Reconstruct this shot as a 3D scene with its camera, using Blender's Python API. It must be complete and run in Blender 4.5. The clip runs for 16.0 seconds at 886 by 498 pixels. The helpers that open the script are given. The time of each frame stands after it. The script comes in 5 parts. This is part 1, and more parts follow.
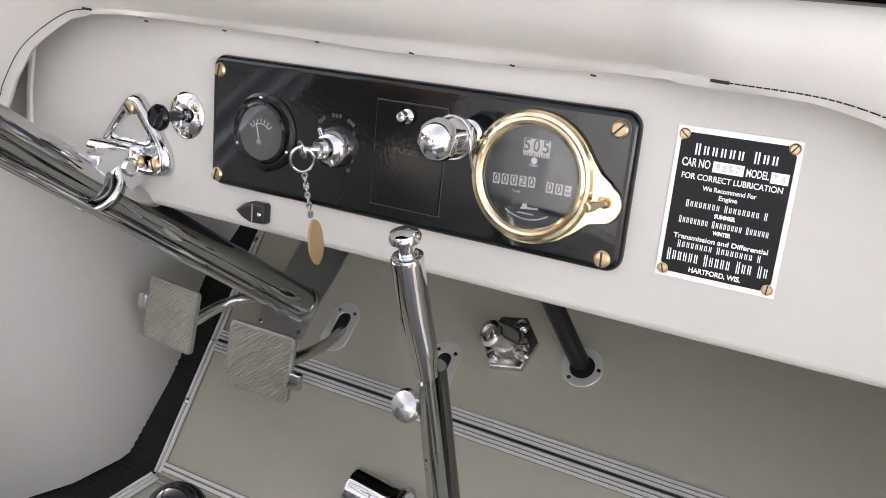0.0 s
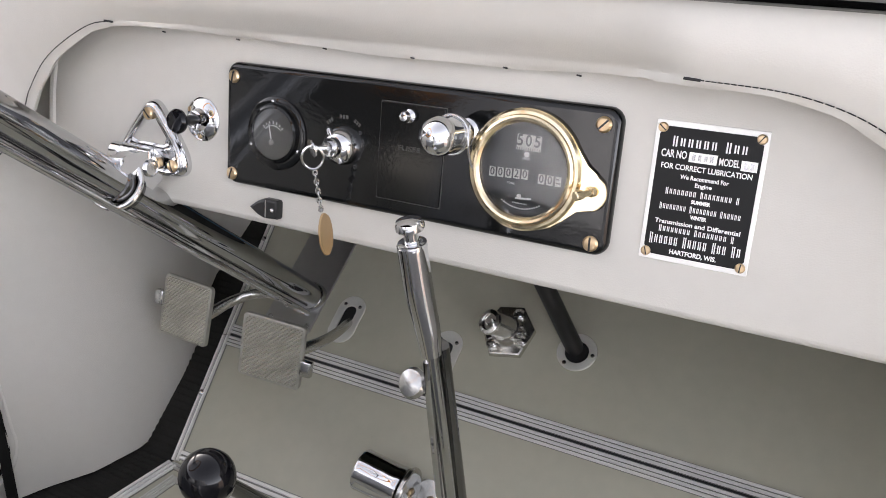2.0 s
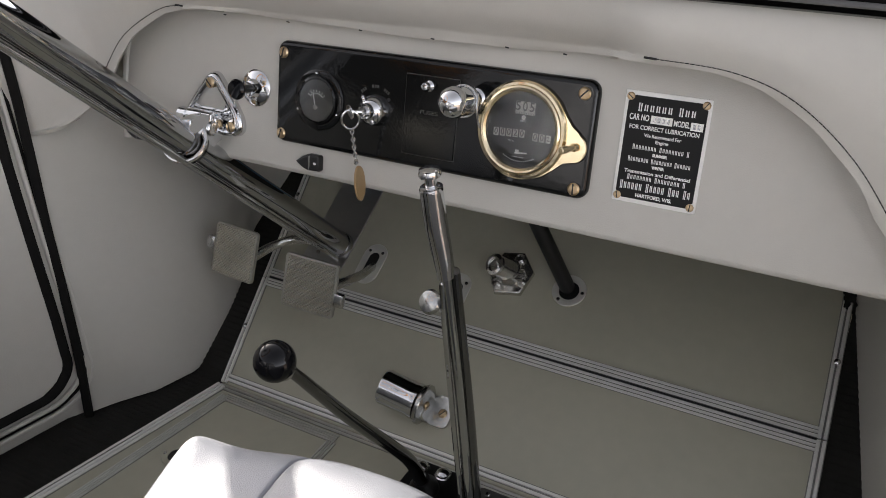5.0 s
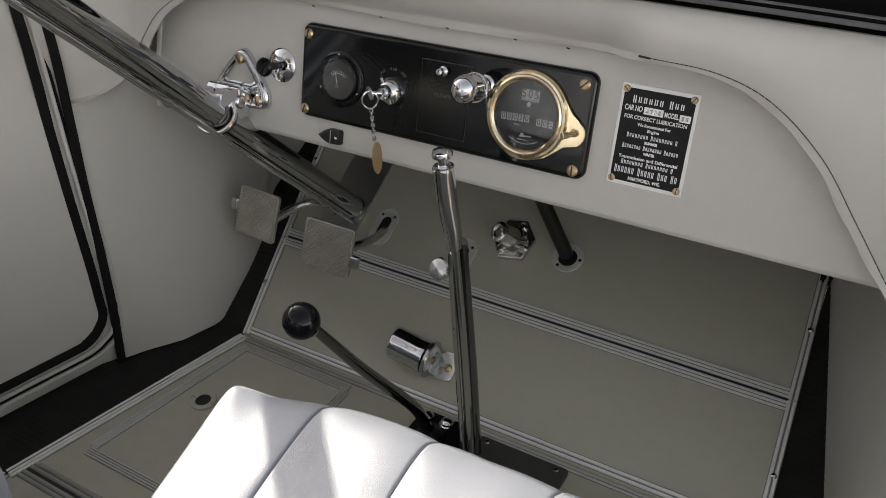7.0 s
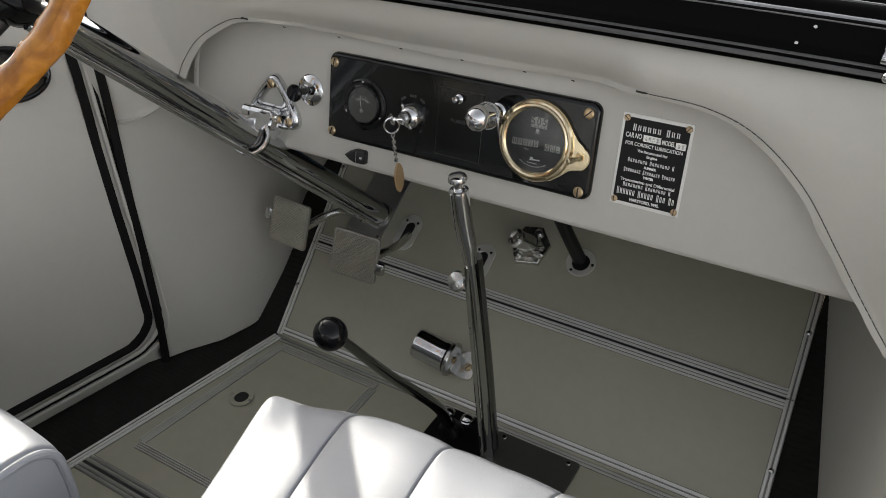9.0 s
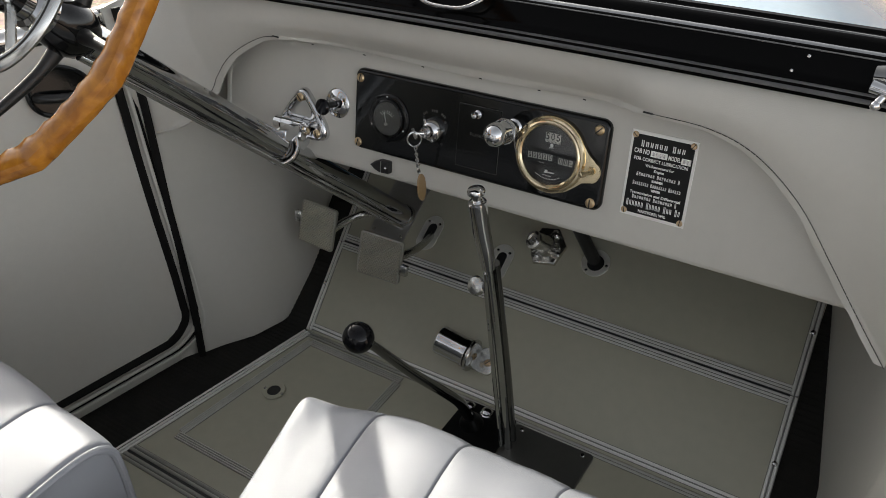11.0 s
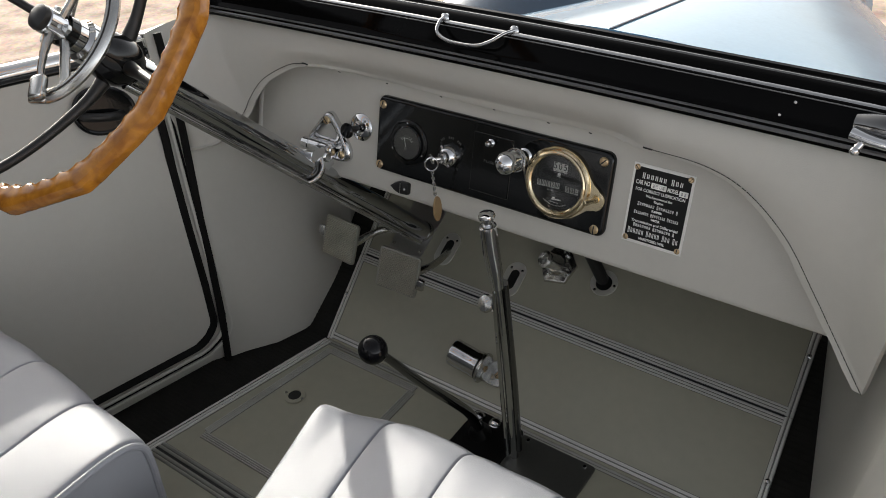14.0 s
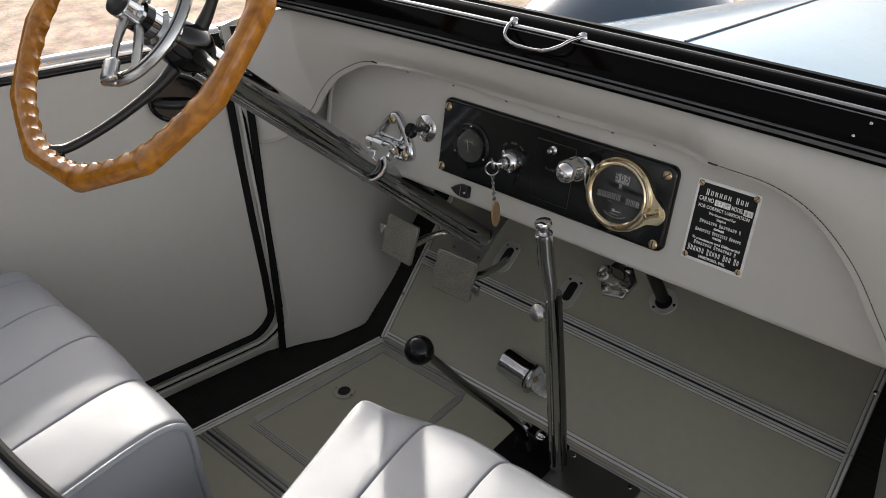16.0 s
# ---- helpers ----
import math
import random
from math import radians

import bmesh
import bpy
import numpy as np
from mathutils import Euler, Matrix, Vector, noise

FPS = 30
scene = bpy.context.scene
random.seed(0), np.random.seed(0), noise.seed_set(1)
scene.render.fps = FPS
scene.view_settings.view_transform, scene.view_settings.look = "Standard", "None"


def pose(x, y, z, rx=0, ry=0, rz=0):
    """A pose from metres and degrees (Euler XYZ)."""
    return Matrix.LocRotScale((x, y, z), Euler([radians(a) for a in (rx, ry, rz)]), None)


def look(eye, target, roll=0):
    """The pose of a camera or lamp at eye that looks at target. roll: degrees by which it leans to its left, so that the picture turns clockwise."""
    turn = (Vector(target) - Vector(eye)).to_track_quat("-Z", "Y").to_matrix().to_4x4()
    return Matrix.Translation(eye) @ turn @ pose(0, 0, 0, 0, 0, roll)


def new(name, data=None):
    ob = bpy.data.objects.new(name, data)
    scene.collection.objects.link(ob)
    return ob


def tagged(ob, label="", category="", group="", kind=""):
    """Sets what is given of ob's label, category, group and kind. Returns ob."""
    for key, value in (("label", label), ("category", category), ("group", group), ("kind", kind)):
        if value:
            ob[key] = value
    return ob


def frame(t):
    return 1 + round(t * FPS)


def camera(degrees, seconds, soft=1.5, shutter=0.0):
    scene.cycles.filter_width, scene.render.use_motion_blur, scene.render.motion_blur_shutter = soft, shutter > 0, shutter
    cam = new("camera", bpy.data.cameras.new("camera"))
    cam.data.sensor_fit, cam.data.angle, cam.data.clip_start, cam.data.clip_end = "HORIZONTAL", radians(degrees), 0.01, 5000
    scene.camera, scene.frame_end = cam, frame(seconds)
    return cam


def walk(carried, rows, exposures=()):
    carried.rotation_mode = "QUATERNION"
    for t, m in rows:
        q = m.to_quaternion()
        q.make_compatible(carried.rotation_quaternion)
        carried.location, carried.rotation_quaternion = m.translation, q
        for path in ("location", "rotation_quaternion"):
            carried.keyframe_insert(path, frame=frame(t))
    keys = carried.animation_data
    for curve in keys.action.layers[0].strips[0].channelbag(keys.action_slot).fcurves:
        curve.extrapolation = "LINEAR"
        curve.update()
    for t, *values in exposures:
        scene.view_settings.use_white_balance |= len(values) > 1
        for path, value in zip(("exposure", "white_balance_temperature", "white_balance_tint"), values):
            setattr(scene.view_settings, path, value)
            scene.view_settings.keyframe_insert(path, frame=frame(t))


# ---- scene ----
cam = camera(55.1, 16.0, soft=0.9)
PATH = [
    (0, (0.573, -0.582, 0.785), (-0.317, 0.923, -0.187), -2.7),
    (0.5, (0.579, -0.59, 0.792), (-0.312, 0.916, -0.177), -2.9),
    (1, (0.583, -0.6, 0.794), (-0.305, 0.908, -0.173), -3.0),
    (1.5, (0.593, -0.613, 0.798), (-0.296, 0.897, -0.167), -3.2),
    (2, (0.6, -0.634, 0.801), (-0.289, 0.877, -0.16), -3.5),
    (2.5, (0.609, -0.654, 0.805), (-0.279, 0.859, -0.154), -3.7),
    (3, (0.627, -0.685, 0.811), (-0.266, 0.828, -0.146), -4.1),
    (3.5, (0.65, -0.712, 0.823), (-0.248, 0.801, -0.128), -4.1),
    (4, (0.667, -0.743, 0.839), (-0.237, 0.761, -0.12), -4.1),
    (4.5, (0.676, -0.772, 0.852), (-0.229, 0.724, -0.12), -4.0),
    (5, (0.686, -0.787, 0.862), (-0.213, 0.683, -0.153), -3.5),
    (5.2, (0.689, -0.794, 0.865), (-0.207, 0.667, -0.165), -3.6),
    (7.3, (0.726, -0.851, 0.949), (-0.156, 0.552, -0.171), -2.5),
    (7.5, (0.731, -0.853, 0.96), (-0.159, 0.543, -0.162), -2.9),
    (8, (0.742, -0.862, 0.983), (-0.161, 0.518, -0.148), -3.4),
    (8.5, (0.752, -0.872, 1.0), (-0.163, 0.495, -0.138), -3.9),
    (9, (0.761, -0.876, 1.019), (-0.17, 0.47, -0.13), -4.4),
    (11.5, (0.799, -0.913, 1.105), (-0.173, 0.374, -0.078), -6.0),
    (12, (0.81, -0.92, 1.12), (-0.169, 0.36, -0.064), -6.2),
    (12.5, (0.817, -0.923, 1.129), (-0.168, 0.354, -0.053), -6.2),
    (13, (0.823, -0.925, 1.138), (-0.171, 0.35, -0.039), -6.2),
    (13.5, (0.831, -0.933, 1.145), (-0.174, 0.341, -0.024), -5.9),
    (14, (0.839, -0.932, 1.148), (-0.183, 0.334, -0.015), -5.5),
    (14.5, (0.845, -0.931, 1.147), (-0.203, 0.323, -0.005), -5.5),
    (15, (0.852, -0.929, 1.143), (-0.247, 0.289, 0.0), -5.2),
    (15.5, (0.856, -0.924, 1.141), (-0.279, 0.268, 0.005), -5.2),
    (16, (0.855, -0.916, 1.135), (-0.303, 0.257, 0.001), -5.0),
]
EXPOSURES = [(0, 3.3, 6900, 14), (2, 3.22, 6900, 14), (3.5, 2.9, 6950, 14), (4.2, 2.67, 7000, 13), (5, 2.2, 7050, 12), (7.5, 2.05, 7100, 9), (9, 1.95, 7100, 7), (12.5, 1.6, 7050, 7), (16, 1.6, 7050, 9)]
walk(cam, [(t, look(eye, target, roll)) for t, eye, target, roll in PATH], EXPOSURES)

# ---- light and sky ----
SUN_TO = Vector((-0.817, 0.446, 0.366)).normalized()
world = bpy.data.worlds.new("sky")
scene.world = world
world.use_nodes = True
wn = world.node_tree
sky = wn.nodes.new("ShaderNodeTexSky")
sky.sky_type = "NISHITA"
sky.sun_disc = False
sky.sun_elevation = math.asin(SUN_TO.z)
sky.sun_rotation = math.atan2(SUN_TO.x, SUN_TO.y)
sky.air_density = 0.35
sky.dust_density = 1.2
sky.ozone_density = 0.5
haze = wn.nodes.new("ShaderNodeHueSaturation")  # thin high cloud takes most of the blue
haze.inputs["Saturation"].default_value = 0.32
wn.links.new(sky.outputs[0], haze.inputs["Color"])
wn.links.new(haze.outputs[0], wn.nodes["Background"].inputs[0])
wn.nodes["Background"].inputs[1].default_value = 0.15
sun = new("sun", bpy.data.lights.new("sun", "SUN"))
sun.data.energy, sun.data.angle, sun.data.color = 1.7, radians(0.8), (1.0, 0.995, 0.99)
sun.matrix_world = look(SUN_TO * 20, (0, 0, 0))


# ---- materials ----
def mat(name, color, rough=0.5, metal=0.0, vary=0.12, scale=8.0, bump=0.0, bscale=400.0, fine=0.06, coat=0.0, spec=0.5, streak=None, rvary=0.1, spread=0.0):
    """A procedural surface: two scales of colour variation, uneven gloss and a fine relief."""
    m = bpy.data.materials.new(name)
    m.use_nodes = True
    nt = m.node_tree
    L = nt.links.new
    p = nt.nodes["Principled BSDF"]
    tc = nt.nodes.new("ShaderNodeTexCoord")
    mp = nt.nodes.new("ShaderNodeMapping")
    L(tc.outputs["Object"], mp.inputs[0])
    if streak:
        mp.inputs["Scale"].default_value = streak
    n1 = nt.nodes.new("ShaderNodeTexNoise")
    n1.inputs["Scale"].default_value, n1.inputs["Detail"].default_value = scale, 4
    n2 = nt.nodes.new("ShaderNodeTexNoise")
    n2.inputs["Scale"].default_value, n2.inputs["Detail"].default_value = scale * 14, 3
    for n in (n1, n2):
        L(mp.outputs[0], n.inputs["Vector"])
    add = nt.nodes.new("ShaderNodeMath")
    add.operation = "MULTIPLY_ADD"
    L(n1.outputs["Fac"], add.inputs[0])
    add.inputs[1].default_value = vary * 2
    add.inputs[2].default_value = 1 - vary - fine
    add2 = nt.nodes.new("ShaderNodeMath")
    add2.operation = "MULTIPLY_ADD"
    L(n2.outputs["Fac"], add2.inputs[0])
    add2.inputs[1].default_value = fine * 2
    L(add.outputs[0], add2.inputs[2])
    last = add2
    if spread:
        oi = nt.nodes.new("ShaderNodeObjectInfo")
        ad3 = nt.nodes.new("ShaderNodeMath")
        ad3.operation = "MULTIPLY_ADD"
        L(oi.outputs["Random"], ad3.inputs[0])
        ad3.inputs[1].default_value = spread
        L(add2.outputs[0], ad3.inputs[2])
        last = ad3
    mix = nt.nodes.new("ShaderNodeVectorMath")
    mix.operation = "SCALE"
    mix.inputs[0].default_value = color
    L(last.outputs[0], mix.inputs["Scale"])
    L(mix.outputs[0], p.inputs["Base Color"])
    rm = nt.nodes.new("ShaderNodeMath")
    rm.operation = "MULTIPLY_ADD"
    L(n1.outputs["Fac"], rm.inputs[0])
    rm.inputs[1].default_value = rvary
    rm.inputs[2].default_value = max(0.0, rough - rvary / 2)
    L(rm.outputs[0], p.inputs["Roughness"])
    p.inputs["Metallic"].default_value = metal
    p.inputs["Specular IOR Level"].default_value = spec
    p.inputs["Coat Weight"].default_value = coat
    p.inputs["Coat Roughness"].default_value = 0.04
    if bump:
        n3 = nt.nodes.new("ShaderNodeTexNoise")
        n3.inputs["Scale"].default_value, n3.inputs["Detail"].default_value = bscale, 3
        L(mp.outputs[0], n3.inputs["Vector"])
        b = nt.nodes.new("ShaderNodeBump")
        b.inputs["Strength"].default_value, b.inputs["Distance"].default_value = bump, 0.001
        L(n3.outputs["Fac"], b.inputs["Height"])
        L(b.outputs[0], p.inputs["Normal"])
    return m


def leather(name, color, rough=0.5, grain=700, deep=0.16):
    """Grained leathercloth: a cellular grain over faint creases."""
    m = mat(name, color, rough, vary=0.05, scale=5, fine=0.03, rvary=0.12)
    nt = m.node_tree
    L = nt.links.new
    tc = nt.nodes.new("ShaderNodeTexCoord")
    v = nt.nodes.new("ShaderNodeTexVoronoi")
    v.inputs["Scale"].default_value = grain
    n = nt.nodes.new("ShaderNodeTexNoise")
    n.inputs["Scale"].default_value, n.inputs["Detail"].default_value = 45, 5
    L(tc.outputs["Object"], v.inputs["Vector"])
    L(tc.outputs["Object"], n.inputs["Vector"])
    a = nt.nodes.new("ShaderNodeBump")
    a.inputs["Strength"].default_value, a.inputs["Distance"].default_value = deep, 0.0010
    L(v.outputs["Distance"], a.inputs["Height"])
    b = nt.nodes.new("ShaderNodeBump")
    b.inputs["Strength"].default_value, b.inputs["Distance"].default_value = 0.15, 0.0025
    L(n.outputs["Fac"], b.inputs["Height"])
    L(a.outputs[0], b.inputs["Normal"])
    L(b.outputs[0], nt.nodes["Principled BSDF"].inputs["Normal"])
    return m


LINING = leather("grey_leathercloth", (0.53, 0.512, 0.462), 0.48)
SEAT = leather("seat_leathercloth", (0.305, 0.315, 0.34), 0.35, 1700, 0.32)
SEAT.node_tree.nodes["Principled BSDF"].inputs["Specular IOR Level"].default_value = 0.85
HEM = leather("pale_hem", (0.60, 0.58, 0.53), 0.5)
LINO = mat("grey_linoleum", (0.45, 0.435, 0.340), 0.40, vary=0.10, scale=4, bump=0.15, bscale=900)
ALU = mat("brushed_aluminium", (0.80, 0.79, 0.75), 0.34, 0.2, vary=0.12, scale=30)
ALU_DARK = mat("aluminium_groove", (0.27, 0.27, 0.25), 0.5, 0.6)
CARPET = mat("black_carpet", (0.024, 0.0235, 0.021), 0.95, vary=0.35, scale=30, bump=0.9, bscale=700, spec=0.1)
# Pad metal, darker than the raised diamonds of the tread.
GROOVE = mat("darker_nickel", (0.42, 0.41, 0.36), 0.45, 0.6, vary=0.3, scale=60)
ARM = mat("worn_nickel", (0.62, 0.61, 0.57), 0.24, 0.95, vary=0.1, scale=40)
COLUMN = mat("column_chrome", (0.50, 0.505, 0.51), 0.035, 1.0, vary=0.03, fine=0.01, rvary=0.03, bump=0.03, bscale=25)
CHROME = mat("chrome_plate", (0.66, 0.665, 0.67), 0.03, 1.0, vary=0.03, fine=0.01, rvary=0.03, bump=0.02, bscale=35)
WAVY = mat("rippled_chrome", (0.42, 0.42, 0.42), 0.09, 1.0, vary=0.25, bump=1.0, bscale=45)
NICKEL = mat("satin_nickel", (0.60, 0.60, 0.59), 0.22, 1.0, vary=0.08, bump=0.1)
CAST = mat("cast_nickel", (0.66, 0.64, 0.57), 0.30, 0.9, vary=0.2, scale=40, bump=0.3, bscale=250)
BRASS = mat("polished_brass", (0.80, 0.67, 0.45), 0.16, 1.0, vary=0.06)
SCREW = mat("brass_screw", (0.60, 0.45, 0.28), 0.3, 1.0, vary=0.15, scale=60)
BLACK = mat("black_enamel", (0.005, 0.0055, 0.0055), 0.08, vary=0.1, spec=0.40, bump=0.07, bscale=240)
RAIL = mat("rail_enamel", (0.002, 0.002, 0.002), 0.07, vary=0.1, spec=0.06, bump=0.05, bscale=120)
BLACK_SATIN = mat("black_satin", (0.012, 0.012, 0.012), 0.38, vary=0.2)
WELT = mat("black_welt", (0.006, 0.0056, 0.005), 0.75, vary=0.3, scale=60, spec=0.2, bump=0.5, bscale=900)
RUBBER = mat("black_knob", (0.003, 0.003, 0.004), 0.04, spec=0.28)
DIAL = mat("dial_black", (0.009, 0.011, 0.011), 0.6)
PLATE_BLACK = mat("plate_enamel", (0.006, 0.006, 0.006), 0.35, vary=0.2, spec=0.25)
FLOOR_ALU = mat("dull_floor_aluminium", (0.58, 0.575, 0.53), 0.38, 0.35, vary=0.15, scale=30)
WHITE = mat("white_lettering", (0.84, 0.84, 0.81), 0.6)
IVORY = mat("drum_ivory", (0.66, 0.66, 0.60), 0.6)
STITCH = mat("black_thread", (0.012, 0.012, 0.012), 0.8)
TAG = mat("tag_leather", (0.36, 0.235, 0.115), 0.45, vary=0.15, scale=60)
CANVAS = mat("dark_canvas", (0.03, 0.03, 0.032), 0.9, vary=0.2, bump=0.4)
HOOD = mat("pale_blue_paint", (0.12, 0.23, 0.33), 0.12, vary=0.12, spec=0.3, bump=0.02, bscale=4)
DARK_STEEL = mat("dark_polished_steel", (0.17, 0.17, 0.168), 0.07, 1.0, vary=0.1)
DARK_WALL = mat("dark_wall_boards", (0.035, 0.034, 0.031), 0.8, vary=0.35, scale=2, fine=0.2, bump=0.5, bscale=40)
POLISHED = mat("bright_nickel", (0.82, 0.81, 0.79), 0.15, 1.0, vary=0.08, bump=0.05)
AGED = mat("aged_nickel", (0.55, 0.55, 0.53), 0.24, 1.0, vary=0.15, scale=40, bump=0.1)
# Grey that paints the bright lines of reflection on the black rail.
BEAD = mat("bead_highlight", (0.10, 0.10, 0.10), 0.18, vary=0.3, scale=20)
HOOD.node_tree.nodes["Principled BSDF"].inputs["IOR"].default_value = 1.27
FENDER = mat("dark_blue_paint", (0.06, 0.09, 0.13), 0.10, vary=0.05, coat=1.0)


def wood(name):
    m = mat(name, (0.45, 0.19, 0.045), 0.14, vary=0.25, scale=10, fine=0.2, spec=0.5, streak=(1, 1, 1), rvary=0.08)
    nt = m.node_tree
    w = nt.nodes.new("ShaderNodeTexNoise")
    tc = nt.nodes.new("ShaderNodeTexCoord")
    w.inputs["Scale"].default_value, w.inputs["Detail"].default_value, w.inputs["Distortion"].default_value = 60, 6, 0.6
    nt.links.new(tc.outputs["Object"], w.inputs["Vector"])
    r = nt.nodes.new("ShaderNodeValToRGB")
    r.color_ramp.elements[0].position, r.color_ramp.elements[0].color = 0.3, (0.25, 0.085, 0.008, 1)
    r.color_ramp.elements[1].position, r.color_ramp.elements[1].color = 0.72, (0.51, 0.205, 0.024, 1)
    nt.links.new(w.outputs["Fac"], r.inputs[0])
    nt.links.new(r.outputs[0], nt.nodes["Principled BSDF"].inputs["Base Color"])
    return m


WOOD = wood("varnished_wood")


def glass(name, rough=0.0):
    m = bpy.data.materials.new(name)
    m.use_nodes = True
    p = m.node_tree.nodes["Principled BSDF"]
    p.inputs["Transmission Weight"].default_value = 1.0
    p.inputs["Roughness"].default_value = rough
    p.inputs["IOR"].default_value = 1.45
    return m


GLASS = glass("clear_glass")


def gravel():
    """Trodden sandy gravel: small stones of several tints over uneven dirt."""
    m = mat("sandy_ground", (0.50, 0.40, 0.34), 0.95, vary=0.22, scale=1.2, fine=0.25, bump=1.0, bscale=60, spec=0.1)
    nt = m.node_tree
    p = nt.nodes["Principled BSDF"]
    tc = nt.nodes.new("ShaderNodeTexCoord")
    v = nt.nodes.new("ShaderNodeTexVoronoi")
    v.inputs["Scale"].default_value = 45
    n = nt.nodes.new("ShaderNodeTexNoise")
    n.inputs["Scale"].default_value, n.inputs["Detail"].default_value = 6, 8
    for q in (v, n):
        nt.links.new(tc.outputs["Object"], q.inputs["Vector"])
    r = nt.nodes.new("ShaderNodeValToRGB")
    r.color_ramp.elements[0].position, r.color_ramp.elements[0].color = 0.30, (0.36, 0.25, 0.185, 1)
    r.color_ramp.elements[1].position, r.color_ramp.elements[1].color = 0.62, (0.66, 0.49, 0.375, 1)
    nt.links.new(n.outputs["Fac"], r.inputs[0])
    mix = nt.nodes.new("ShaderNodeMix")
    mix.data_type, mix.blend_type = "RGBA", "OVERLAY"
    mix.inputs[0].default_value = 0.14
    nt.links.new(r.outputs[0], mix.inputs[6])
    nt.links.new(v.outputs["Color"], mix.inputs[7])
    hs = nt.nodes.new("ShaderNodeHueSaturation")
    hs.inputs["Saturation"].default_value = 0.8
    nt.links.new(mix.outputs[2], hs.inputs["Color"])
    nt.links.new(hs.outputs[0], p.inputs["Base Color"])
    b = nt.nodes.new("ShaderNodeBump")
    b.inputs["Strength"].default_value, b.inputs["Distance"].default_value = 0.35, 0.010
    nt.links.new(v.outputs["Distance"], b.inputs["Height"])
    nt.links.new(b.outputs[0], p.inputs["Normal"])
    return m


GRAVEL = gravel()


# ---- building helpers ----
def finish(name, bm, material, sharp=35):
    bmesh.ops.recalc_face_normals(bm, faces=bm.faces)
    me = bpy.data.meshes.new(name)
    bm.to_mesh(me)
    bm.free()
    me.set_sharp_from_angle(angle=radians(sharp))
    for q in me.polygons:
        q.use_smooth = q.loop_total <= 4
    me.materials.append(material)
    return me


def thing(name, base, label, category, group=""):
    ob = new(name)
    ob.location = base
    ob.empty_display_size = 0.02
    return tagged(ob, label, category, group)


def part(name, bm, material, parent, label="", sharp=35):
    """One mesh, given in world metres, under a thing or under a part."""
    ob = new(name, finish(name, bm, material, sharp))
    if parent is not None:
        root = parent
        off = Vector(root.location)
        ob.parent = root
        if root.parent is not None:
            off = Vector((0, 0, 0)) if root.type == "MESH" else off
            ob.parent = root
        if root.type == "EMPTY":
            ob.matrix_parent_inverse = Matrix.Translation(-off)
        else:
            ob.matrix_parent_inverse = Matrix.Identity(4)
    if label:
        tagged(ob, label)
    return ob


def setting(name, bm, material, label, category, sharp=35):
    ob = new(name, finish(name, bm, material, sharp))
    return tagged(ob, label, category, kind="structure")


def B():
    return bmesh.new()


def cat(*bms):
    """Joins several bmeshes into one."""
    out = bmesh.new()
    for b in bms:
        me = bpy.data.meshes.new("tmp")
        b.to_mesh(me)
        b.free()
        out.from_mesh(me)
        bpy.data.meshes.remove(me)
    return out


def at(bm, m):
    bm.transform(m)
    return bm


def box(cx, cy, cz, sx, sy, sz, bevel=0.0, seg=2):
    bm = bmesh.new()
    bmesh.ops.create_cube(bm, size=1)
    bm.transform(Matrix.Translation((cx, cy, cz)) @ Matrix.Diagonal((sx, sy, sz, 1)))
    if bevel:
        bmesh.ops.bevel(bm, geom=list(bm.edges), offset=bevel, segments=seg, affect="EDGES", profile=0.5)
    return bm


def lathe(profile, n=32):
    """Revolves (radius, height) pairs about z."""
    bm = bmesh.new()
    rings = []
    for r, z in profile:
        if r < 1e-6:
            rings.append([bm.verts.new((0, 0, z))])
        else:
            rings.append([bm.verts.new((r * math.cos(2 * math.pi * i / n), r * math.sin(2 * math.pi * i / n), z)) for i in range(n)])
    for a, b in zip(rings, rings[1:]):
        for i in range(n):
            j = (i + 1) % n
            q = [a[i % len(a)], a[j % len(a)], b[j % len(b)], b[i % len(b)]]
            q = list(dict.fromkeys(q))
            if len(q) > 2:
                bm.faces.new(q)
    for ring in (rings[0], rings[-1]):
        if len(ring) > 2:
            bm.faces.new(ring)
    return bm


def ball(c, r, n=24):
    bm = bmesh.new()
    bmesh.ops.create_uvsphere(bm, u_segments=n, v_segments=n // 2, radius=r)
    bm.transform(Matrix.Translation(c))
    return bm


def along(a, b):
    """A pose at a whose z axis points to b."""
    a, b = Vector(a), Vector(b)
    return Matrix.Translation(a) @ (b - a).to_track_quat("Z", "Y").to_matrix().to_4x4()


def rod(a, b, r0, r1=None, n=24, bevel=0.0):
    d = (Vector(b) - Vector(a)).length
    r1 = r0 if r1 is None else r1
    e = bevel
    prof = [(0, 0), (r0 - e, 0), (r0, e), (r1, d - e), (r1 - e, d), (0, d)] if e else [(0, 0), (r0, 0), (r1, d), (0, d)]
    return at(lathe(prof, n), along(a, b))


def smooth_path(pts, k=8):
    """Points along a Catmull-Rom curve."""
    P = [Vector(p) for p in pts]
    P = [2 * P[0] - P[1]] + P + [2 * P[-1] - P[-2]]
    out = []
    for i in range(1, len(P) - 2):
        for j in range(k):
            t = j / k
            a, b, c, d = P[i - 1:i + 3]
            out.append(0.5 * ((2 * b) + (c - a) * t + (2 * a - 5 * b + 4 * c - d) * t * t + (3 * b - a - 3 * c + d) * t ** 3))
    out.append(P[-2])
    return out


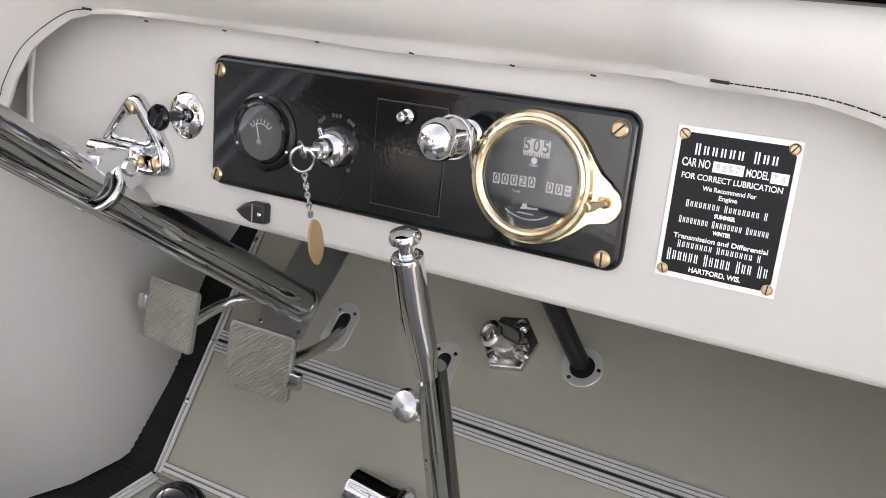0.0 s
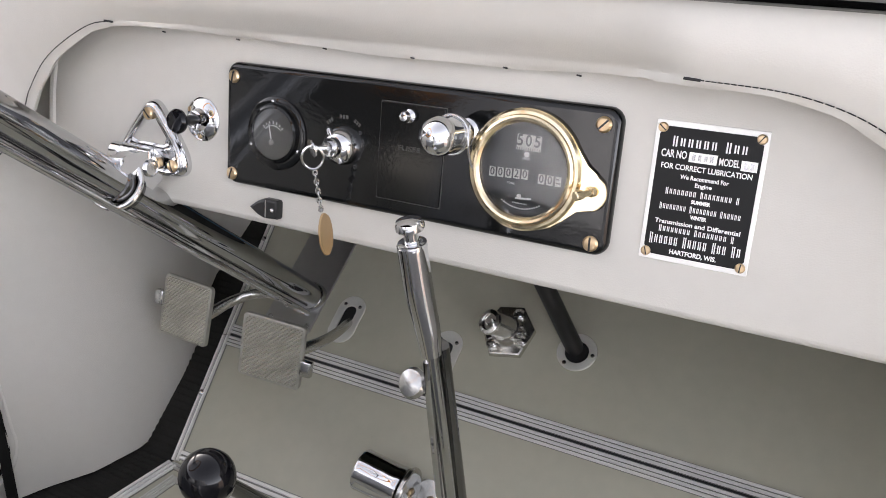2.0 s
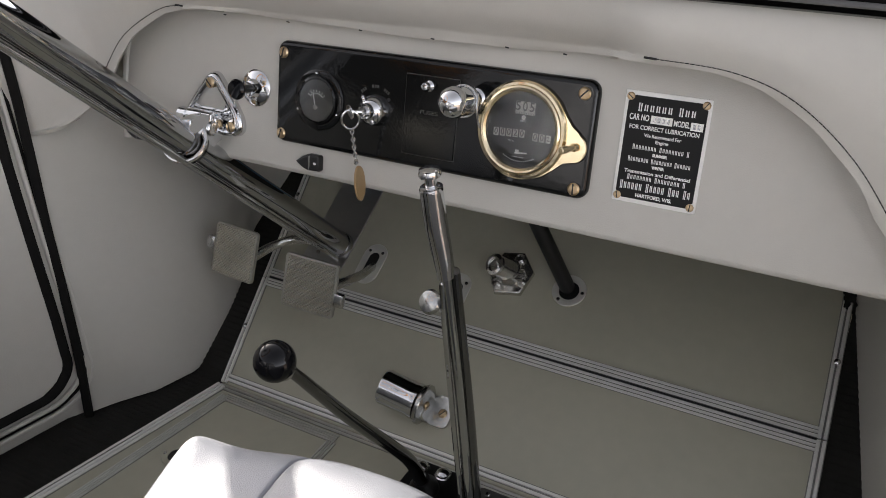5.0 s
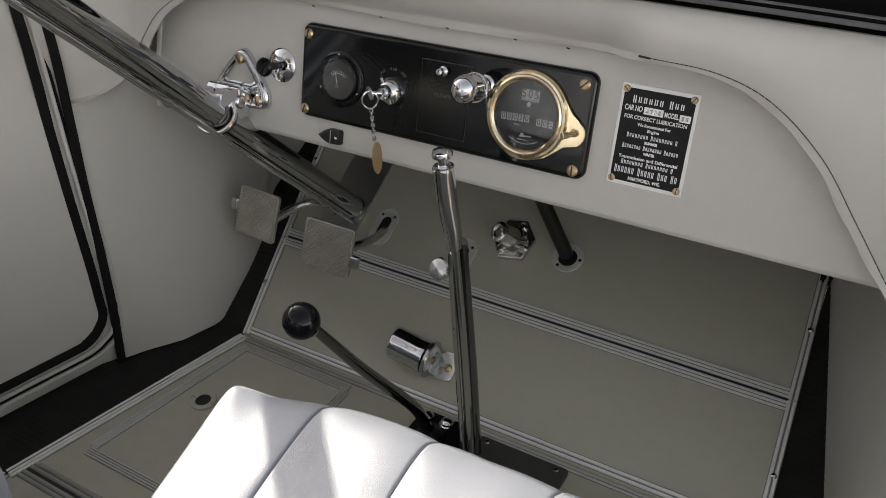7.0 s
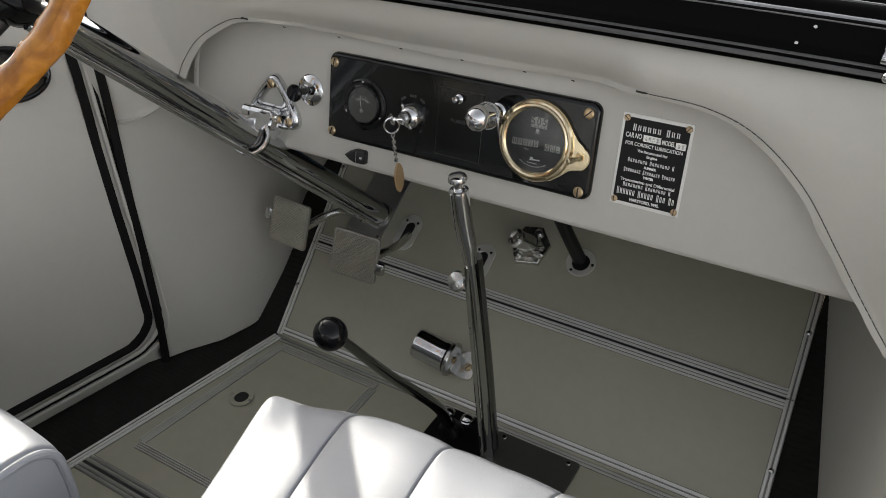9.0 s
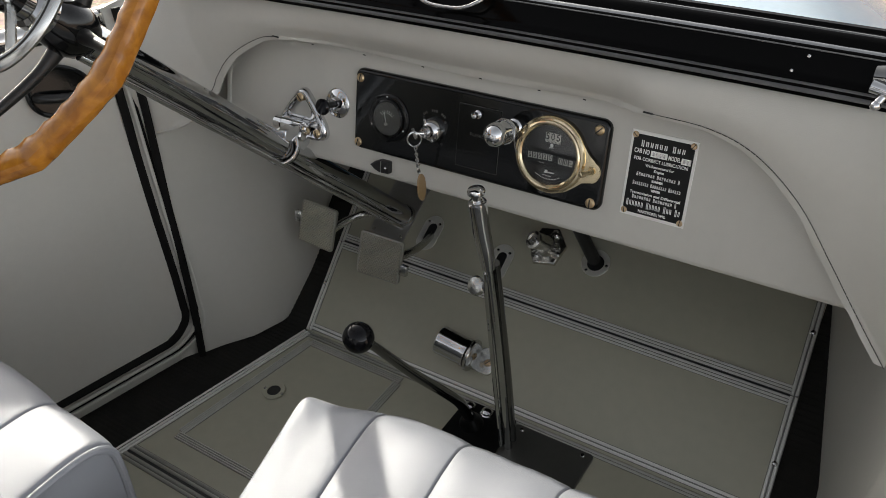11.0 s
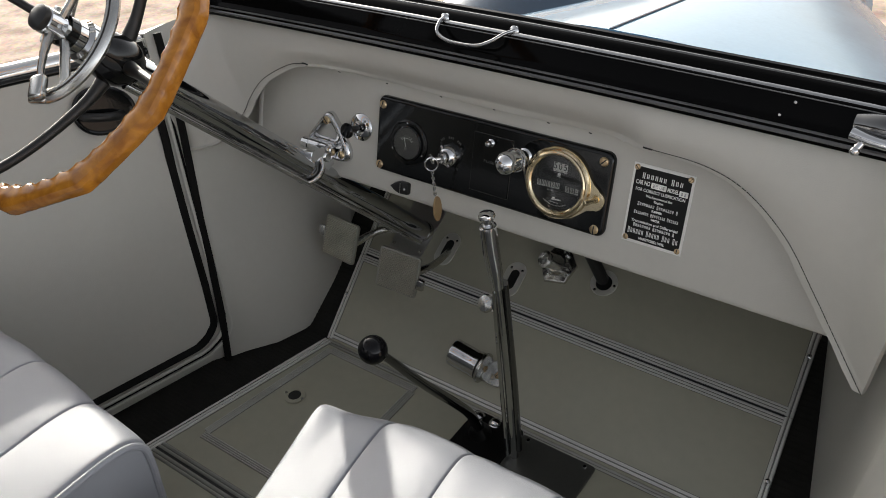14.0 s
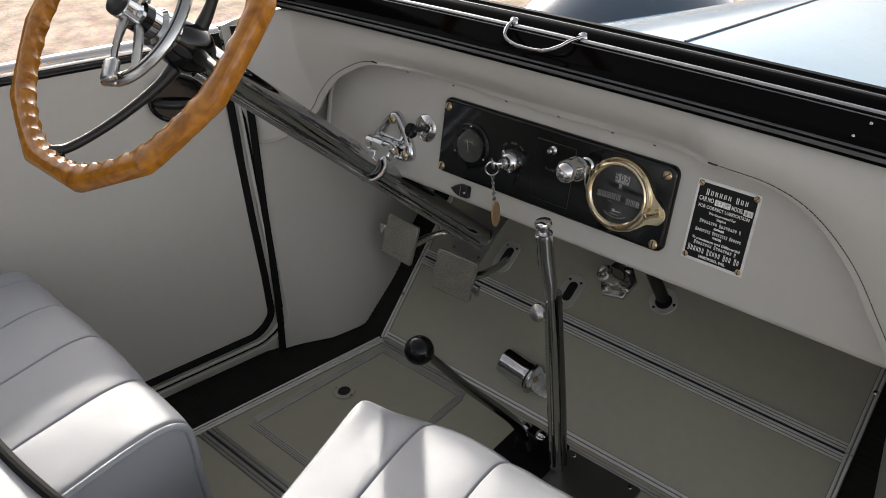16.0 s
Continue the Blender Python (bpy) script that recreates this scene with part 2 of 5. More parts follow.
def tube(pts, r, n=12, k=8, closed=False, flat=1.0, smooth=True):
    """A round bar along a path; r a number or one per path point."""
    path = smooth_path(pts, k) if smooth and not closed else [Vector(p) for p in pts]
    m = len(path)
    rr = [r] * m if not hasattr(r, "__len__") else [np.interp(i / (m - 1), np.linspace(0, 1, len(r)), r) for i in range(m)]
    bm = bmesh.new()
    rings = []
    up = None
    for i, p in enumerate(path):
        if closed:
            d = (path[(i + 1) % m] - path[i - 1]).normalized()
        else:
            d = (path[min(i + 1, m - 1)] - path[max(i - 1, 0)]).normalized()
        if up is None:
            up = d.orthogonal().normalized()
        up = (up - d * up.dot(d)).normalized()
        side = d.cross(up)
        rings.append([bm.verts.new(p + (math.cos(2 * math.pi * j / n) * up + math.sin(2 * math.pi * j / n) * side * flat) * rr[i]) for j in range(n)])
    pairs = list(zip(rings, rings[1:])) + ([(rings[-1], rings[0])] if closed else [])
    for a, b in pairs:
        for j in range(n):
            bm.faces.new((a[j], a[(j + 1) % n], b[(j + 1) % n], b[j]))
    if not closed:
        bm.faces.new(rings[0])
        bm.faces.new(rings[-1])
    return bm


def plate(outline, depth, bevel=0.0, seg=2, hole=None):
    """A flat outline in xy with thickness along +z, its upper edge rounded; hole: an inner outline with as many points."""
    bm = bmesh.new()
    lo = [bm.verts.new((x, y, 0)) for x, y in outline]
    n = len(outline)
    if hole:
        cx, cy = sum(p[0] for p in outline) / n, sum(p[1] for p in outline) / n
        def ring(pts, z, f=None):
            return [bm.verts.new((x, y, z)) for x, y in pts]
        def shrink(pts, d, sgn):
            out = []
            for i in range(n):
                a, b = Vector(pts[i - 1]), Vector(pts[(i + 1) % n])
                t = (b - a).normalized()
                out.append((pts[i][0] - sgn * t.y * d, pts[i][1] + sgn * t.x * d))
            return out
        for v in lo:
            bm.verts.remove(v)
        rings = [ring(outline, 0), ring(outline, depth - bevel), ring(shrink(outline, bevel, 1), depth), ring(shrink(hole, bevel, -1), depth), ring(hole, depth - bevel), ring(hole, 0)]
        rings.append(rings[0])
        for a, b in zip(rings, rings[1:]):
            for i in range(n):
                j = (i + 1) % n
                bm.faces.new((a[i], a[j], b[j], b[i]))
        return bm
    hi = [bm.verts.new((x, y, depth)) for x, y in outline]
    bm.faces.new(lo)
    bm.faces.new(hi)
    for i in range(n):
        j = (i + 1) % n
        bm.faces.new((lo[i], lo[j], hi[j], hi[i]))
    if bevel:
        top = [e for e in bm.edges if e.verts[0].co.z > depth * 0.9 and e.verts[1].co.z > depth * 0.9]
        bmesh.ops.bevel(bm, geom=top, offset=bevel, segments=seg, affect="EDGES", profile=0.5)
    return bm


def shell(outline, profile, centre):
    """A cast form over a flat outline: rings drawn in towards centre by each (scale, height) pair."""
    bm = bmesh.new()
    cx, cy = centre
    rings = [[bm.verts.new((cx + (x - cx) * f, cy + (y - cy) * f, h)) for x, y in outline] for f, h in profile]
    n = len(outline)
    for a, b in zip(rings, rings[1:]):
        for i in range(n):
            j = (i + 1) % n
            bm.faces.new((a[i], a[j], b[j], b[i]))
    tip = bm.verts.new((cx, cy, profile[-1][1]))
    for i in range(n):
        bm.faces.new((rings[-1][i], rings[-1][(i + 1) % n], tip))
    bm.faces.new(rings[0])
    return bm


def rounded(x0, y0, x1, y1, r, k=6):
    out = []
    for cx, cy, a in ((x1 - r, y1 - r, 0), (x0 + r, y1 - r, 90), (x0 + r, y0 + r, 180), (x1 - r, y0 + r, 270)):
        for i in range(k + 1):
            t = radians(a + 90 * i / k)
            out.append((cx + r * math.cos(t), cy + r * math.sin(t)))
    return out


def oval(cx, cy, w, h, n=28):
    """A stadium outline with half sizes w < h, long along y."""
    out = []
    for i in range(n):
        t = 2 * math.pi * i / n
        out.append((cx + w * math.cos(t), cy + w * math.sin(t) + (h - w) * (1 if math.sin(t) >= 0 else -1)))
    return out


def ring_pts(r, n=32, cx=0.0, cy=0.0):
    return [(cx + r * math.cos(2 * math.pi * i / n), cy + r * math.sin(2 * math.pi * i / n)) for i in range(n)]


def sheet(fn, nu, nv, thick=0.0, face=(0, 0, 1)):
    """A surface fn(u, v) over the unit square that faces face, with a back at thick behind it."""
    bm = bmesh.new()
    P = [[Vector(fn(i / nu, j / nv)) for j in range(nv + 1)] for i in range(nu + 1)]
    V = [[bm.verts.new(p) for p in row] for row in P]
    for i in range(nu):
        for j in range(nv):
            bm.faces.new((V[i][j], V[i + 1][j], V[i + 1][j + 1], V[i][j + 1]))
    if thick:
        bmesh.ops.recalc_face_normals(bm, faces=bm.faces)
        bm.normal_update()
        if sum(f.normal.dot(Vector(face)) * f.calc_area() for f in bm.faces) < 0:
            bmesh.ops.reverse_faces(bm, faces=bm.faces)
            bm.normal_update()
        rim = [e for e in bm.edges if e.is_boundary]
        W = {}
        for row in V:
            for v in row:
                W[v] = bm.verts.new(v.co - v.normal * thick)
        for f in list(bm.faces):
            bm.faces.new([W[v] for v in reversed(f.verts)])
        for e in rim:
            a, b = e.verts
            bm.faces.new((a, b, W[b], W[a]))
    return bm


def strip(a, b, normal, width, ribs, height=0.004):
    """The bright ribs and the dark grooved base of a metal moulding from a to b on a surface."""
    a, b, nrm = Vector(a), Vector(b), Vector(normal).normalized()
    d = (b - a).normalized()
    s = nrm.cross(d).normalized()

    def bar(prof):
        bm = bmesh.new()
        va = [bm.verts.new(a + s * x + nrm * z) for x, z in prof]
        vb = [bm.verts.new(b + s * x + nrm * z) for x, z in prof]
        for i in range(len(prof)):
            j = (i + 1) % len(prof)
            bm.faces.new((va[i], va[j], vb[j], vb[i]))
        bm.faces.new(va)
        bm.faces.new(vb)
        return bm

    w = width / ribs
    out = []
    for i in range(ribs):
        x = -width / 2 + i * w
        out.append(bar([(x + 0.13 * w, 0), (x + 0.15 * w, height * 0.75), (x + 0.25 * w, height), (x + 0.68 * w, height), (x + 0.80 * w, height * 0.75), (x + 0.82 * w, 0)]))
    h = height * 0.35
    return cat(*out), bar([(-width / 2, 0), (-width / 2, h), (width / 2, h), (width / 2, 0)])


def moulding(a, b, normal, width, ribs, parent, height=0.004, metal=ALU):
    ribs_bm, base_bm = strip(a, b, normal, width, ribs, height)
    m = part("moulding", ribs_bm, metal, parent, "ribbed aluminium moulding")
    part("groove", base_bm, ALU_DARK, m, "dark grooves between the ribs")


def lettering(text, size, m, material, parent, name="lettering", depth=0.0003, width=None, align="CENTER", bold=0.0):
    """Raised letters from the built-in font, as a mesh in the plane of m."""
    cu = bpy.data.curves.new("tmp_text", "FONT")
    cu.body, cu.size, cu.extrude, cu.align_x, cu.align_y, cu.offset = text, size, depth, align, "CENTER", bold
    ob = bpy.data.objects.new("tmp_text", cu)
    scene.collection.objects.link(ob)
    dg = bpy.context.evaluated_depsgraph_get()
    me = bpy.data.meshes.new_from_object(ob.evaluated_get(dg))
    bpy.data.objects.remove(ob)
    bpy.data.curves.remove(cu)
    bm = bmesh.new()
    bm.from_mesh(me)
    bpy.data.meshes.remove(me)
    if width:
        xs = [v.co.x for v in bm.verts]
        f = width / (max(xs) - min(xs))
        bm.transform(Matrix.Diagonal((f, 1, 1, 1)))
    return part(name, at(bm, m), material, parent)


# planes of the instrument board and of the sloping toe boards
RAKE = math.atan(0.283)
DASH = Matrix(((1, 0, 0, 0), (0, math.sin(RAKE), -math.cos(RAKE), 0), (0, math.cos(RAKE), math.sin(RAKE), 0.55), (0, 0, 0, 1)))
SLOPE = math.atan(0.57)
TOE = Matrix(((1, 0, 0, 0), (0, math.cos(SLOPE), -math.sin(SLOPE), -0.054), (0, math.sin(SLOPE), math.cos(SLOPE), 0), (0, 0, 0, 1)))


def pressed(x0, y0, x1, y1, r, h, bevel, seg=6):
    """A rounded rectangle with a softly rolled rim and a flat top."""
    bm = bmesh.new()
    loops = [(0.0, 0.0)] + [(bevel * (1 - math.cos(radians(90 * i / seg))), h - bevel + bevel * math.sin(radians(90 * i / seg))) for i in range(seg + 1)]
    rings = [[bm.verts.new((x, y, z)) for x, y in rounded(x0 + d, y0 + d, x1 - d, y1 - d, max(r - d, 0.001))] for d, z in loops]
    n = len(rings[0])
    for a, b in zip(rings, rings[1:]):
        for i in range(n):
            j = (i + 1) % n
            bm.faces.new((a[i], a[j], b[j], b[i]))
    bm.faces.new(rings[-1])
    bm.faces.new(rings[0])
    return bm


def on(m, x, y, z=0.0, turn=0.0):
    return m @ pose(x, y, z, 0, 0, turn)


def slot_screw(m, r, parent, material=SCREW, name="screw"):
    """A domed, slotted screw head standing on the plane of m."""
    a = random.uniform(0, 180)
    head = lathe([(0, 0), (r, 0), (r, r * 0.18), (r * 0.75, r * 0.42), (r * 0.14, r * 0.5), (0, r * 0.5)], 18)
    slot = box(0, 0, r * 0.46, r * 1.7, r * 0.24, r * 0.14)
    slot.transform(pose(0, 0, 0, 0, 0, a))
    s = part(name, at(head, m), material, parent)
    if parent.parent is None:
        part("slot", at(slot, m), BLACK_SATIN, s)
    else:
        slot.free()
    return s


def wall_left(y, z):
    """The inner face of the left side, drawn in towards the toe boards at its foot."""
    foot = max(0.0, 0.57 * (y + 0.054))
    k = np.interp(y, (-0.22, -0.17, -0.12, -0.06, 0.0, 0.04, 0.09, 0.16, 0.20, 0.40), (0.0, 0.015, 0.038, 0.043, 0.030, 0.022, 0.006, -0.024, -0.034, -0.05))
    f = min(1.0, max(0.0, 1 - (z - foot) / 0.33))
    return Vector((-0.285 + 0.25 * y - 0.17 * z + k * f * f * (3 - 2 * f), y, z))


def wall_right(y, z):
    return Vector((0.739 - (0.33 if y > 0 else 0.12) * y + 0.12 * z, y, z))

# ---- the car body: floor, walls, boards ----
RX = 0.24


def toe_left(s):
    return -0.196 - 0.17 * s


def toe_right(s):
    return 0.686 - 0.05 * s


def slab(quad, thick, m):
    """A board with four corners in the plane of m and its thickness behind it."""
    bm = B()
    hi = [bm.verts.new((x, y, 0)) for x, y in quad]
    lo = [bm.verts.new((x, y, -thick)) for x, y in quad]
    bm.faces.new(hi)
    bm.faces.new(lo[::-1])
    for i in range(4):
        j = (i + 1) % 4
        bm.faces.new((hi[i], hi[j], lo[j], lo[i]))
    return at(bm, m)


car_floor = setting("floor", box(0.215, -0.862, -0.012, 1.7, 1.62, 0.02), LINO, "grey linoleum floor of the car with ribbed metal mouldings", "floor")
lower_toe = setting("toe_board_lower", slab([(toe_left(0), 0), (toe_right(0), 0), (toe_right(0.191), 0.191), (toe_left(0.191), 0.191)], 0.012, TOE), LINO, "grey linoleum lower toe board", "toe board")
upper_toe = setting("toe_board_upper", slab([(toe_left(0.193), 0.193), (toe_right(0.193), 0.193), (toe_right(0.53), 0.53), (toe_left(0.53), 0.53)], 0.012, TOE), LINO, "grey linoleum upper toe board", "toe board")
fw = [(-0.42, -0.02), (0.90, -0.02)] + [(RX + 0.62 * s, 0.552 - 0.30 * s * s) for s in np.linspace(1, -1, 21)]
setting("firewall", at(plate(fw, 0.02), Matrix(((1, 0, 0, 0), (0, 0, 1, 0.412), (0, 1, 0, 0), (0, 0, 0, 1)))), BLACK_SATIN, "dark bulkhead behind the toe boards", "bulkhead")


def carpet_at(wall, edge, y, v, dz):
    z = max(0.0, 0.57 * (y + 0.054))
    a = wall(y, z)
    b = Vector((edge, y, 0))
    a.x += math.copysign(0.012, a.x - b.x)
    p = a.lerp(b, v)
    p.z = z + dz + 0.0016 * math.sin(2 * math.pi * y / 0.009) * (0.6 + 0.4 * math.sin(2 * math.pi * p.x / 0.012)) * min(1.0, 6 * v * (1 - v))
    return p


def left_edge(y):
    return -0.194 + 0.22 * (y + 0.05) if y < -0.05 else -0.194 - 0.17 * (y + 0.05)


def ribbed_carpet(wall, edge, dz, end=0.4):
    return sheet(lambda u, v: carpet_at(wall, edge(-1.0 + (1.0 + end) * u), -1.0 + (1.0 + end) * u, v, dz), 640, 24, 0.01, (0, 0, 1))


setting("carpet_left", ribbed_carpet(wall_left, left_edge, 0.0005), CARPET, "black ribbed carpet along the sill", "carpet")
setting("carpet_right", ribbed_carpet(wall_right, lambda y: 0.675 - 0.02 * y, -0.004), CARPET, "black carpet beside the toe boards", "carpet")
setting("wall_left", sheet(lambda u, v: wall_left(-1.7 + 2.1 * u, -0.01 + 0.65 * v) + Vector((-0.010, 0, 0)), 20, 12, 0.02, (1, 0, 0)), LINING, "grey leathercloth body side behind the trim panels", "body side")
FRONT_Y = -0.20
setting("wall_right", sheet(lambda u, v: wall_right(FRONT_Y + (0.40 - FRONT_Y) * u, -0.01 + 0.65 * v) + Vector((0.003, 0, 0)), 14, 12, 0.02, (-1, 0, 0)), LINING, "grey leathercloth kick panel beside the toe boards", "body side")
setting("doorway_edge", tube([wall_right(FRONT_Y, z) + Vector((0.022, 0, 0)) for z in np.linspace(-0.01, 0.635, 10)], 0.021, 14), LINING, "rounded leathercloth edge of the open doorway", "trim")
setting("sill_right", box(0.86, -0.92, 0.012, 0.10, 1.38, 0.05, 0.010), LINING, "grey leathercloth sill of the open doorway", "sill")
setting("quarter_right", sheet(lambda u, v: wall_right(-1.7 + 0.5 * u, -0.01 + 0.65 * v) + Vector((0.003, 0, 0)), 8, 12, 0.02, (-1, 0, 0)), LINING, "grey leathercloth quarter panel beside the seat back", "body side")
setting("wall_back", box(0.215, -1.66, 0.33, 2.0, 0.03, 0.70), LINING, "grey body panel behind the seats", "body side")
board = setting("instrument_board", at(plate(rounded(-0.290, -0.150, 0.745, 0.09, 0.010, 4), 0.016, 0.007, 4), on(DASH, 0, 0, -0.016)), LINING, "grey leathercloth instrument board", "dashboard")
part("end_piping", tube([DASH @ Vector((-0.289, -0.15, -0.004)), DASH @ Vector((-0.289, -0.06, -0.004)), DASH @ Vector((-0.28, 0.0, -0.004))], 0.007, 10), HEM, board)


# side trim: kick panel, door, sill, black welts
def wl(y, z, out=0.0):
    return wall_left(y, z) + Vector((out, -0.25 * out, 0.17 * out))


def kick_front(z):
    return np.interp(z, (-0.03, 0.0, 0.06, 0.42, 0.65), (-0.03, 0.0, 0.10, 0.36, 0.36))


def pillar_y(z):
    return np.interp(z, (0.0, 0.15, 0.35, 0.53, 0.65), (-0.207, -0.178, -0.143, -0.117, -0.105))


kick = setting("kick_panel", sheet(lambda u, v: wl(pillar_y(0.63 * v) - 0.001 + (kick_front(0.63 * v) - pillar_y(0.63 * v)) * u, 0.004 + 0.626 * v, 0.002 + 0.005 * min(1, 30 * u * (1 - u) + 0.3)), 24, 24, 0.012, (1, 0, 0)), LINING, "grey leathercloth kick panel", "trim")
seam = tube([wl(pillar_y(z) - 0.002, z, 0.009 + 0.012 * min(1.0, max(0.0, (z - 0.36) / 0.08))) for z in (0.0, 0.1, 0.2, 0.3, 0.4, 0.5, 0.6, 0.64)], 0.007, 8, flat=0.7)
setting("pillar_welt", seam, WELT, "black welt on the door pillar", "trim")


def door_edge(off=0.0, steps=10):
    """The front and lower edge of the door, going down the pillar and back along the sill; off moves it outwards."""
    zb, r = 0.055 - off, 0.055 + off * 0.6
    pts = []
    for z in np.linspace(0.635, zb + r, 10):
        pts.append((np.interp(z, (0.05, 0.15, 0.325, 0.54, 0.65), (-0.212, -0.197, -0.176, -0.150, -0.140)) + off, z))
    y0, z0 = pts[-1]
    for i in range(1, steps + 1):
        a = radians(90 * i / steps)
        pts.append((y0 - r + r * math.cos(a), zb + r - r * math.sin(a)))
    for y in np.linspace(pts[-1][0] - 0.05, -1.5, 12):
        pts.append((y, zb))
    return pts


jamb = setting("door_jamb", sheet(lambda u, v: wl(*[(1 - v) * a + v * b for a, b in zip(door_edge(0.004)[min(int(u * 31), 31)], door_edge(0.040)[min(int(u * 31), 31)])], 0.002), 31, 3, 0.01, (1, 0, 0)), LINING, "grey leathercloth door jamb and sill", "trim")
part("piping", tube([wl(y, z, 0.006) for y, z in door_edge(0.017)], 0.0038, 8, smooth=False), HEM, jamb, "pale grey piping")
part("piping", tube([wl(y, z, 0.005) for y, z in door_edge(0.030)], 0.003, 8, smooth=False), HEM, jamb, "pale grey piping")
part("shut_line", tube([wl(y, z, 0.003) for y, z in door_edge(0.0235)], 0.0028, 8, smooth=False), WELT, jamb, "black gap of the door")

door = tagged(new("door_1"), "grey leathercloth car door with a black welt, shut", "door", kind="structure")
door.location = wl(-0.8, 0.05)
inner = door_edge(-0.004)
part("door_panel", sheet(lambda u, v: wl(np.interp(0.055 + 0.575 * v, [p[1] for p in inner[19:8:-1]] + [0.64], [p[0] for p in inner[19:8:-1]] + [inner[0][0]]) * (1 - u) - 1.5 * u, 0.0585 + (0.556 + 0.05 * min(1.0, 2.4 * u)) * v, 0.006), 30, 40, 0.012, (1, 0, 0)), LINING, door)
part("door_welt", tube([wl(y, z, 0.007 + 0.008 * min(1.0, max(0.0, (z - 0.40) / 0.08))) for y, z in door_edge(0.0)], 0.0075, 8, smooth=False, flat=0.7), WELT, door)
# pull handle of the door
pull = thing("door_pull", wl(-0.24, 0.53, 0.01), "black oval door pull plate with a black grip", "door handle")
pm = Matrix.Translation(wl(-0.241, 0.549, 0.013)) @ Vector((1, -0.25, 0.17)).to_track_quat("Z", "Y").to_matrix().to_4x4()
part("pull_plate", at(plate([(0.049 * math.cos(t) * (1 + 0.12 * math.cos(t)), 0.038 * math.sin(t)) for t in np.linspace(0, 2 * math.pi, 36, endpoint=False)], 0.005, 0.002), pm @ pose(0, 0, 0, 0, 0, -16)), BLACK, pull)
part("rim", at(tube([(0.049 * math.cos(t) * (1 + 0.12 * math.cos(t)), 0.038 * math.sin(t), 0.004) for t in np.linspace(0, 2 * math.pi, 40, endpoint=False)], 0.0042, 10, closed=True), pm @ pose(0, 0, 0, 0, 0, -16)), BLACK, pull, "glossy black rim")
part("grip", at(tube([(-0.032, -0.008, 0.004), (-0.022, -0.008, 0.020), (0, -0.008, 0.025), (0.022, -0.008, 0.020), (0.034, -0.008, 0.004)], 0.0078, 12), pm @ pose(0, 0, 0, 0, 0, -16)), BLACK_SATIN, pull)
for sx in (-0.043, 0.052):
    slot_screw(pm @ pose(0, 0, 0, 0, 0, -16) @ pose(sx, 0, 0.004), 0.006, pull, BLACK_SATIN)
def door_top(y):
    return 0.626 + 0.09 * min(0.55, max(-0.15, -0.135 - y))


setting("door_cap", tube([wl(y, door_top(y) - 0.011, 0.004) for y in np.linspace(0.02, -1.6, 20)], 0.006, 12), BLACK, "black enamelled door top moulding", "trim")
setting("door_cap_right", tube([wall_right(y, 0.65) + Vector((0.02, 0, 0)) for y in np.linspace(-1.2, -1.6, 6)], 0.019, 14), BLACK, "black enamelled door top moulding", "trim")
setting("body_side_left", sheet(lambda u, v: wl(-1.7 + 2.1 * u, -0.35 + 0.985 * v, -0.045), 10, 6, 0.01, (-1, 0, 0)), HOOD, "pale blue outer body side", "body side")
setting("body_side_right", sheet(lambda u, v: wall_right(FRONT_Y + (0.40 - FRONT_Y) * u, -0.35 + 0.985 * v) + Vector((0.045, 0, 0)), 10, 6, 0.01), HOOD, "pale blue outer body side", "body side")
setting("quarter_side_right", sheet(lambda u, v: wall_right(-1.7 + 0.5 * u, -0.35 + 0.985 * v) + Vector((0.045, 0, 0)), 6, 6, 0.01), HOOD, "pale blue outer body side behind the doorway", "body side")
setting("sill_side_right", box(0.925, -0.72, -0.18, 0.012, 1.02, 0.38, 0.004), HOOD, "pale blue outer sill under the doorway", "body side")

# lining of the cowl: pairs of points on its lower hem and under the windscreen rail
hem_line = [(-0.385, -0.128, 0.430), (-0.345, -0.100, 0.440), (-0.305, -0.075, 0.470), (-0.285, -0.055, 0.500), (-0.275, -0.048, 0.521), (-0.243, -0.037, 0.559), (-0.183, -0.028, 0.593), (-0.141, -0.025, 0.602),
            (-0.08, -0.010, 0.600), (0.0, -0.004, 0.598), (0.2, -0.004, 0.599), (0.38, -0.004, 0.600), (0.43, -0.020, 0.604), (0.465, -0.034, 0.606), (0.537, -0.035, 0.602), (0.594, -0.040, 0.584), (0.650, -0.052, 0.543),
            (0.696, -0.067, 0.488), (0.736, -0.085, 0.441), (0.778, -0.120, 0.408)]
rail_line = [(-0.415, -0.128, 0.645), (-0.412, -0.09, 0.648), (-0.40, -0.05, 0.65), (-0.37, -0.03, 0.65), (-0.34, -0.02, 0.651), (-0.28, -0.02, 0.652), (-0.20, -0.02, 0.655), (-0.14, -0.02, 0.657),
             (-0.08, -0.02, 0.658), (0.0, -0.02, 0.660), (0.2, -0.02, 0.665), (0.38, -0.02, 0.668), (0.43, -0.02, 0.668), (0.465, -0.02, 0.667), (0.55, -0.02, 0.665), (0.63, -0.02, 0.661), (0.69, -0.022, 0.658),
             (0.735, -0.03, 0.656), (0.765, -0.06, 0.654), (0.80, -0.12, 0.65)]
KP = 8
HEMS, RAILS = smooth_path(hem_line, KP), smooth_path(rail_line, KP)
NP = len(HEMS) - 1
MID = Vector((0.22, 0.03, 0.45))


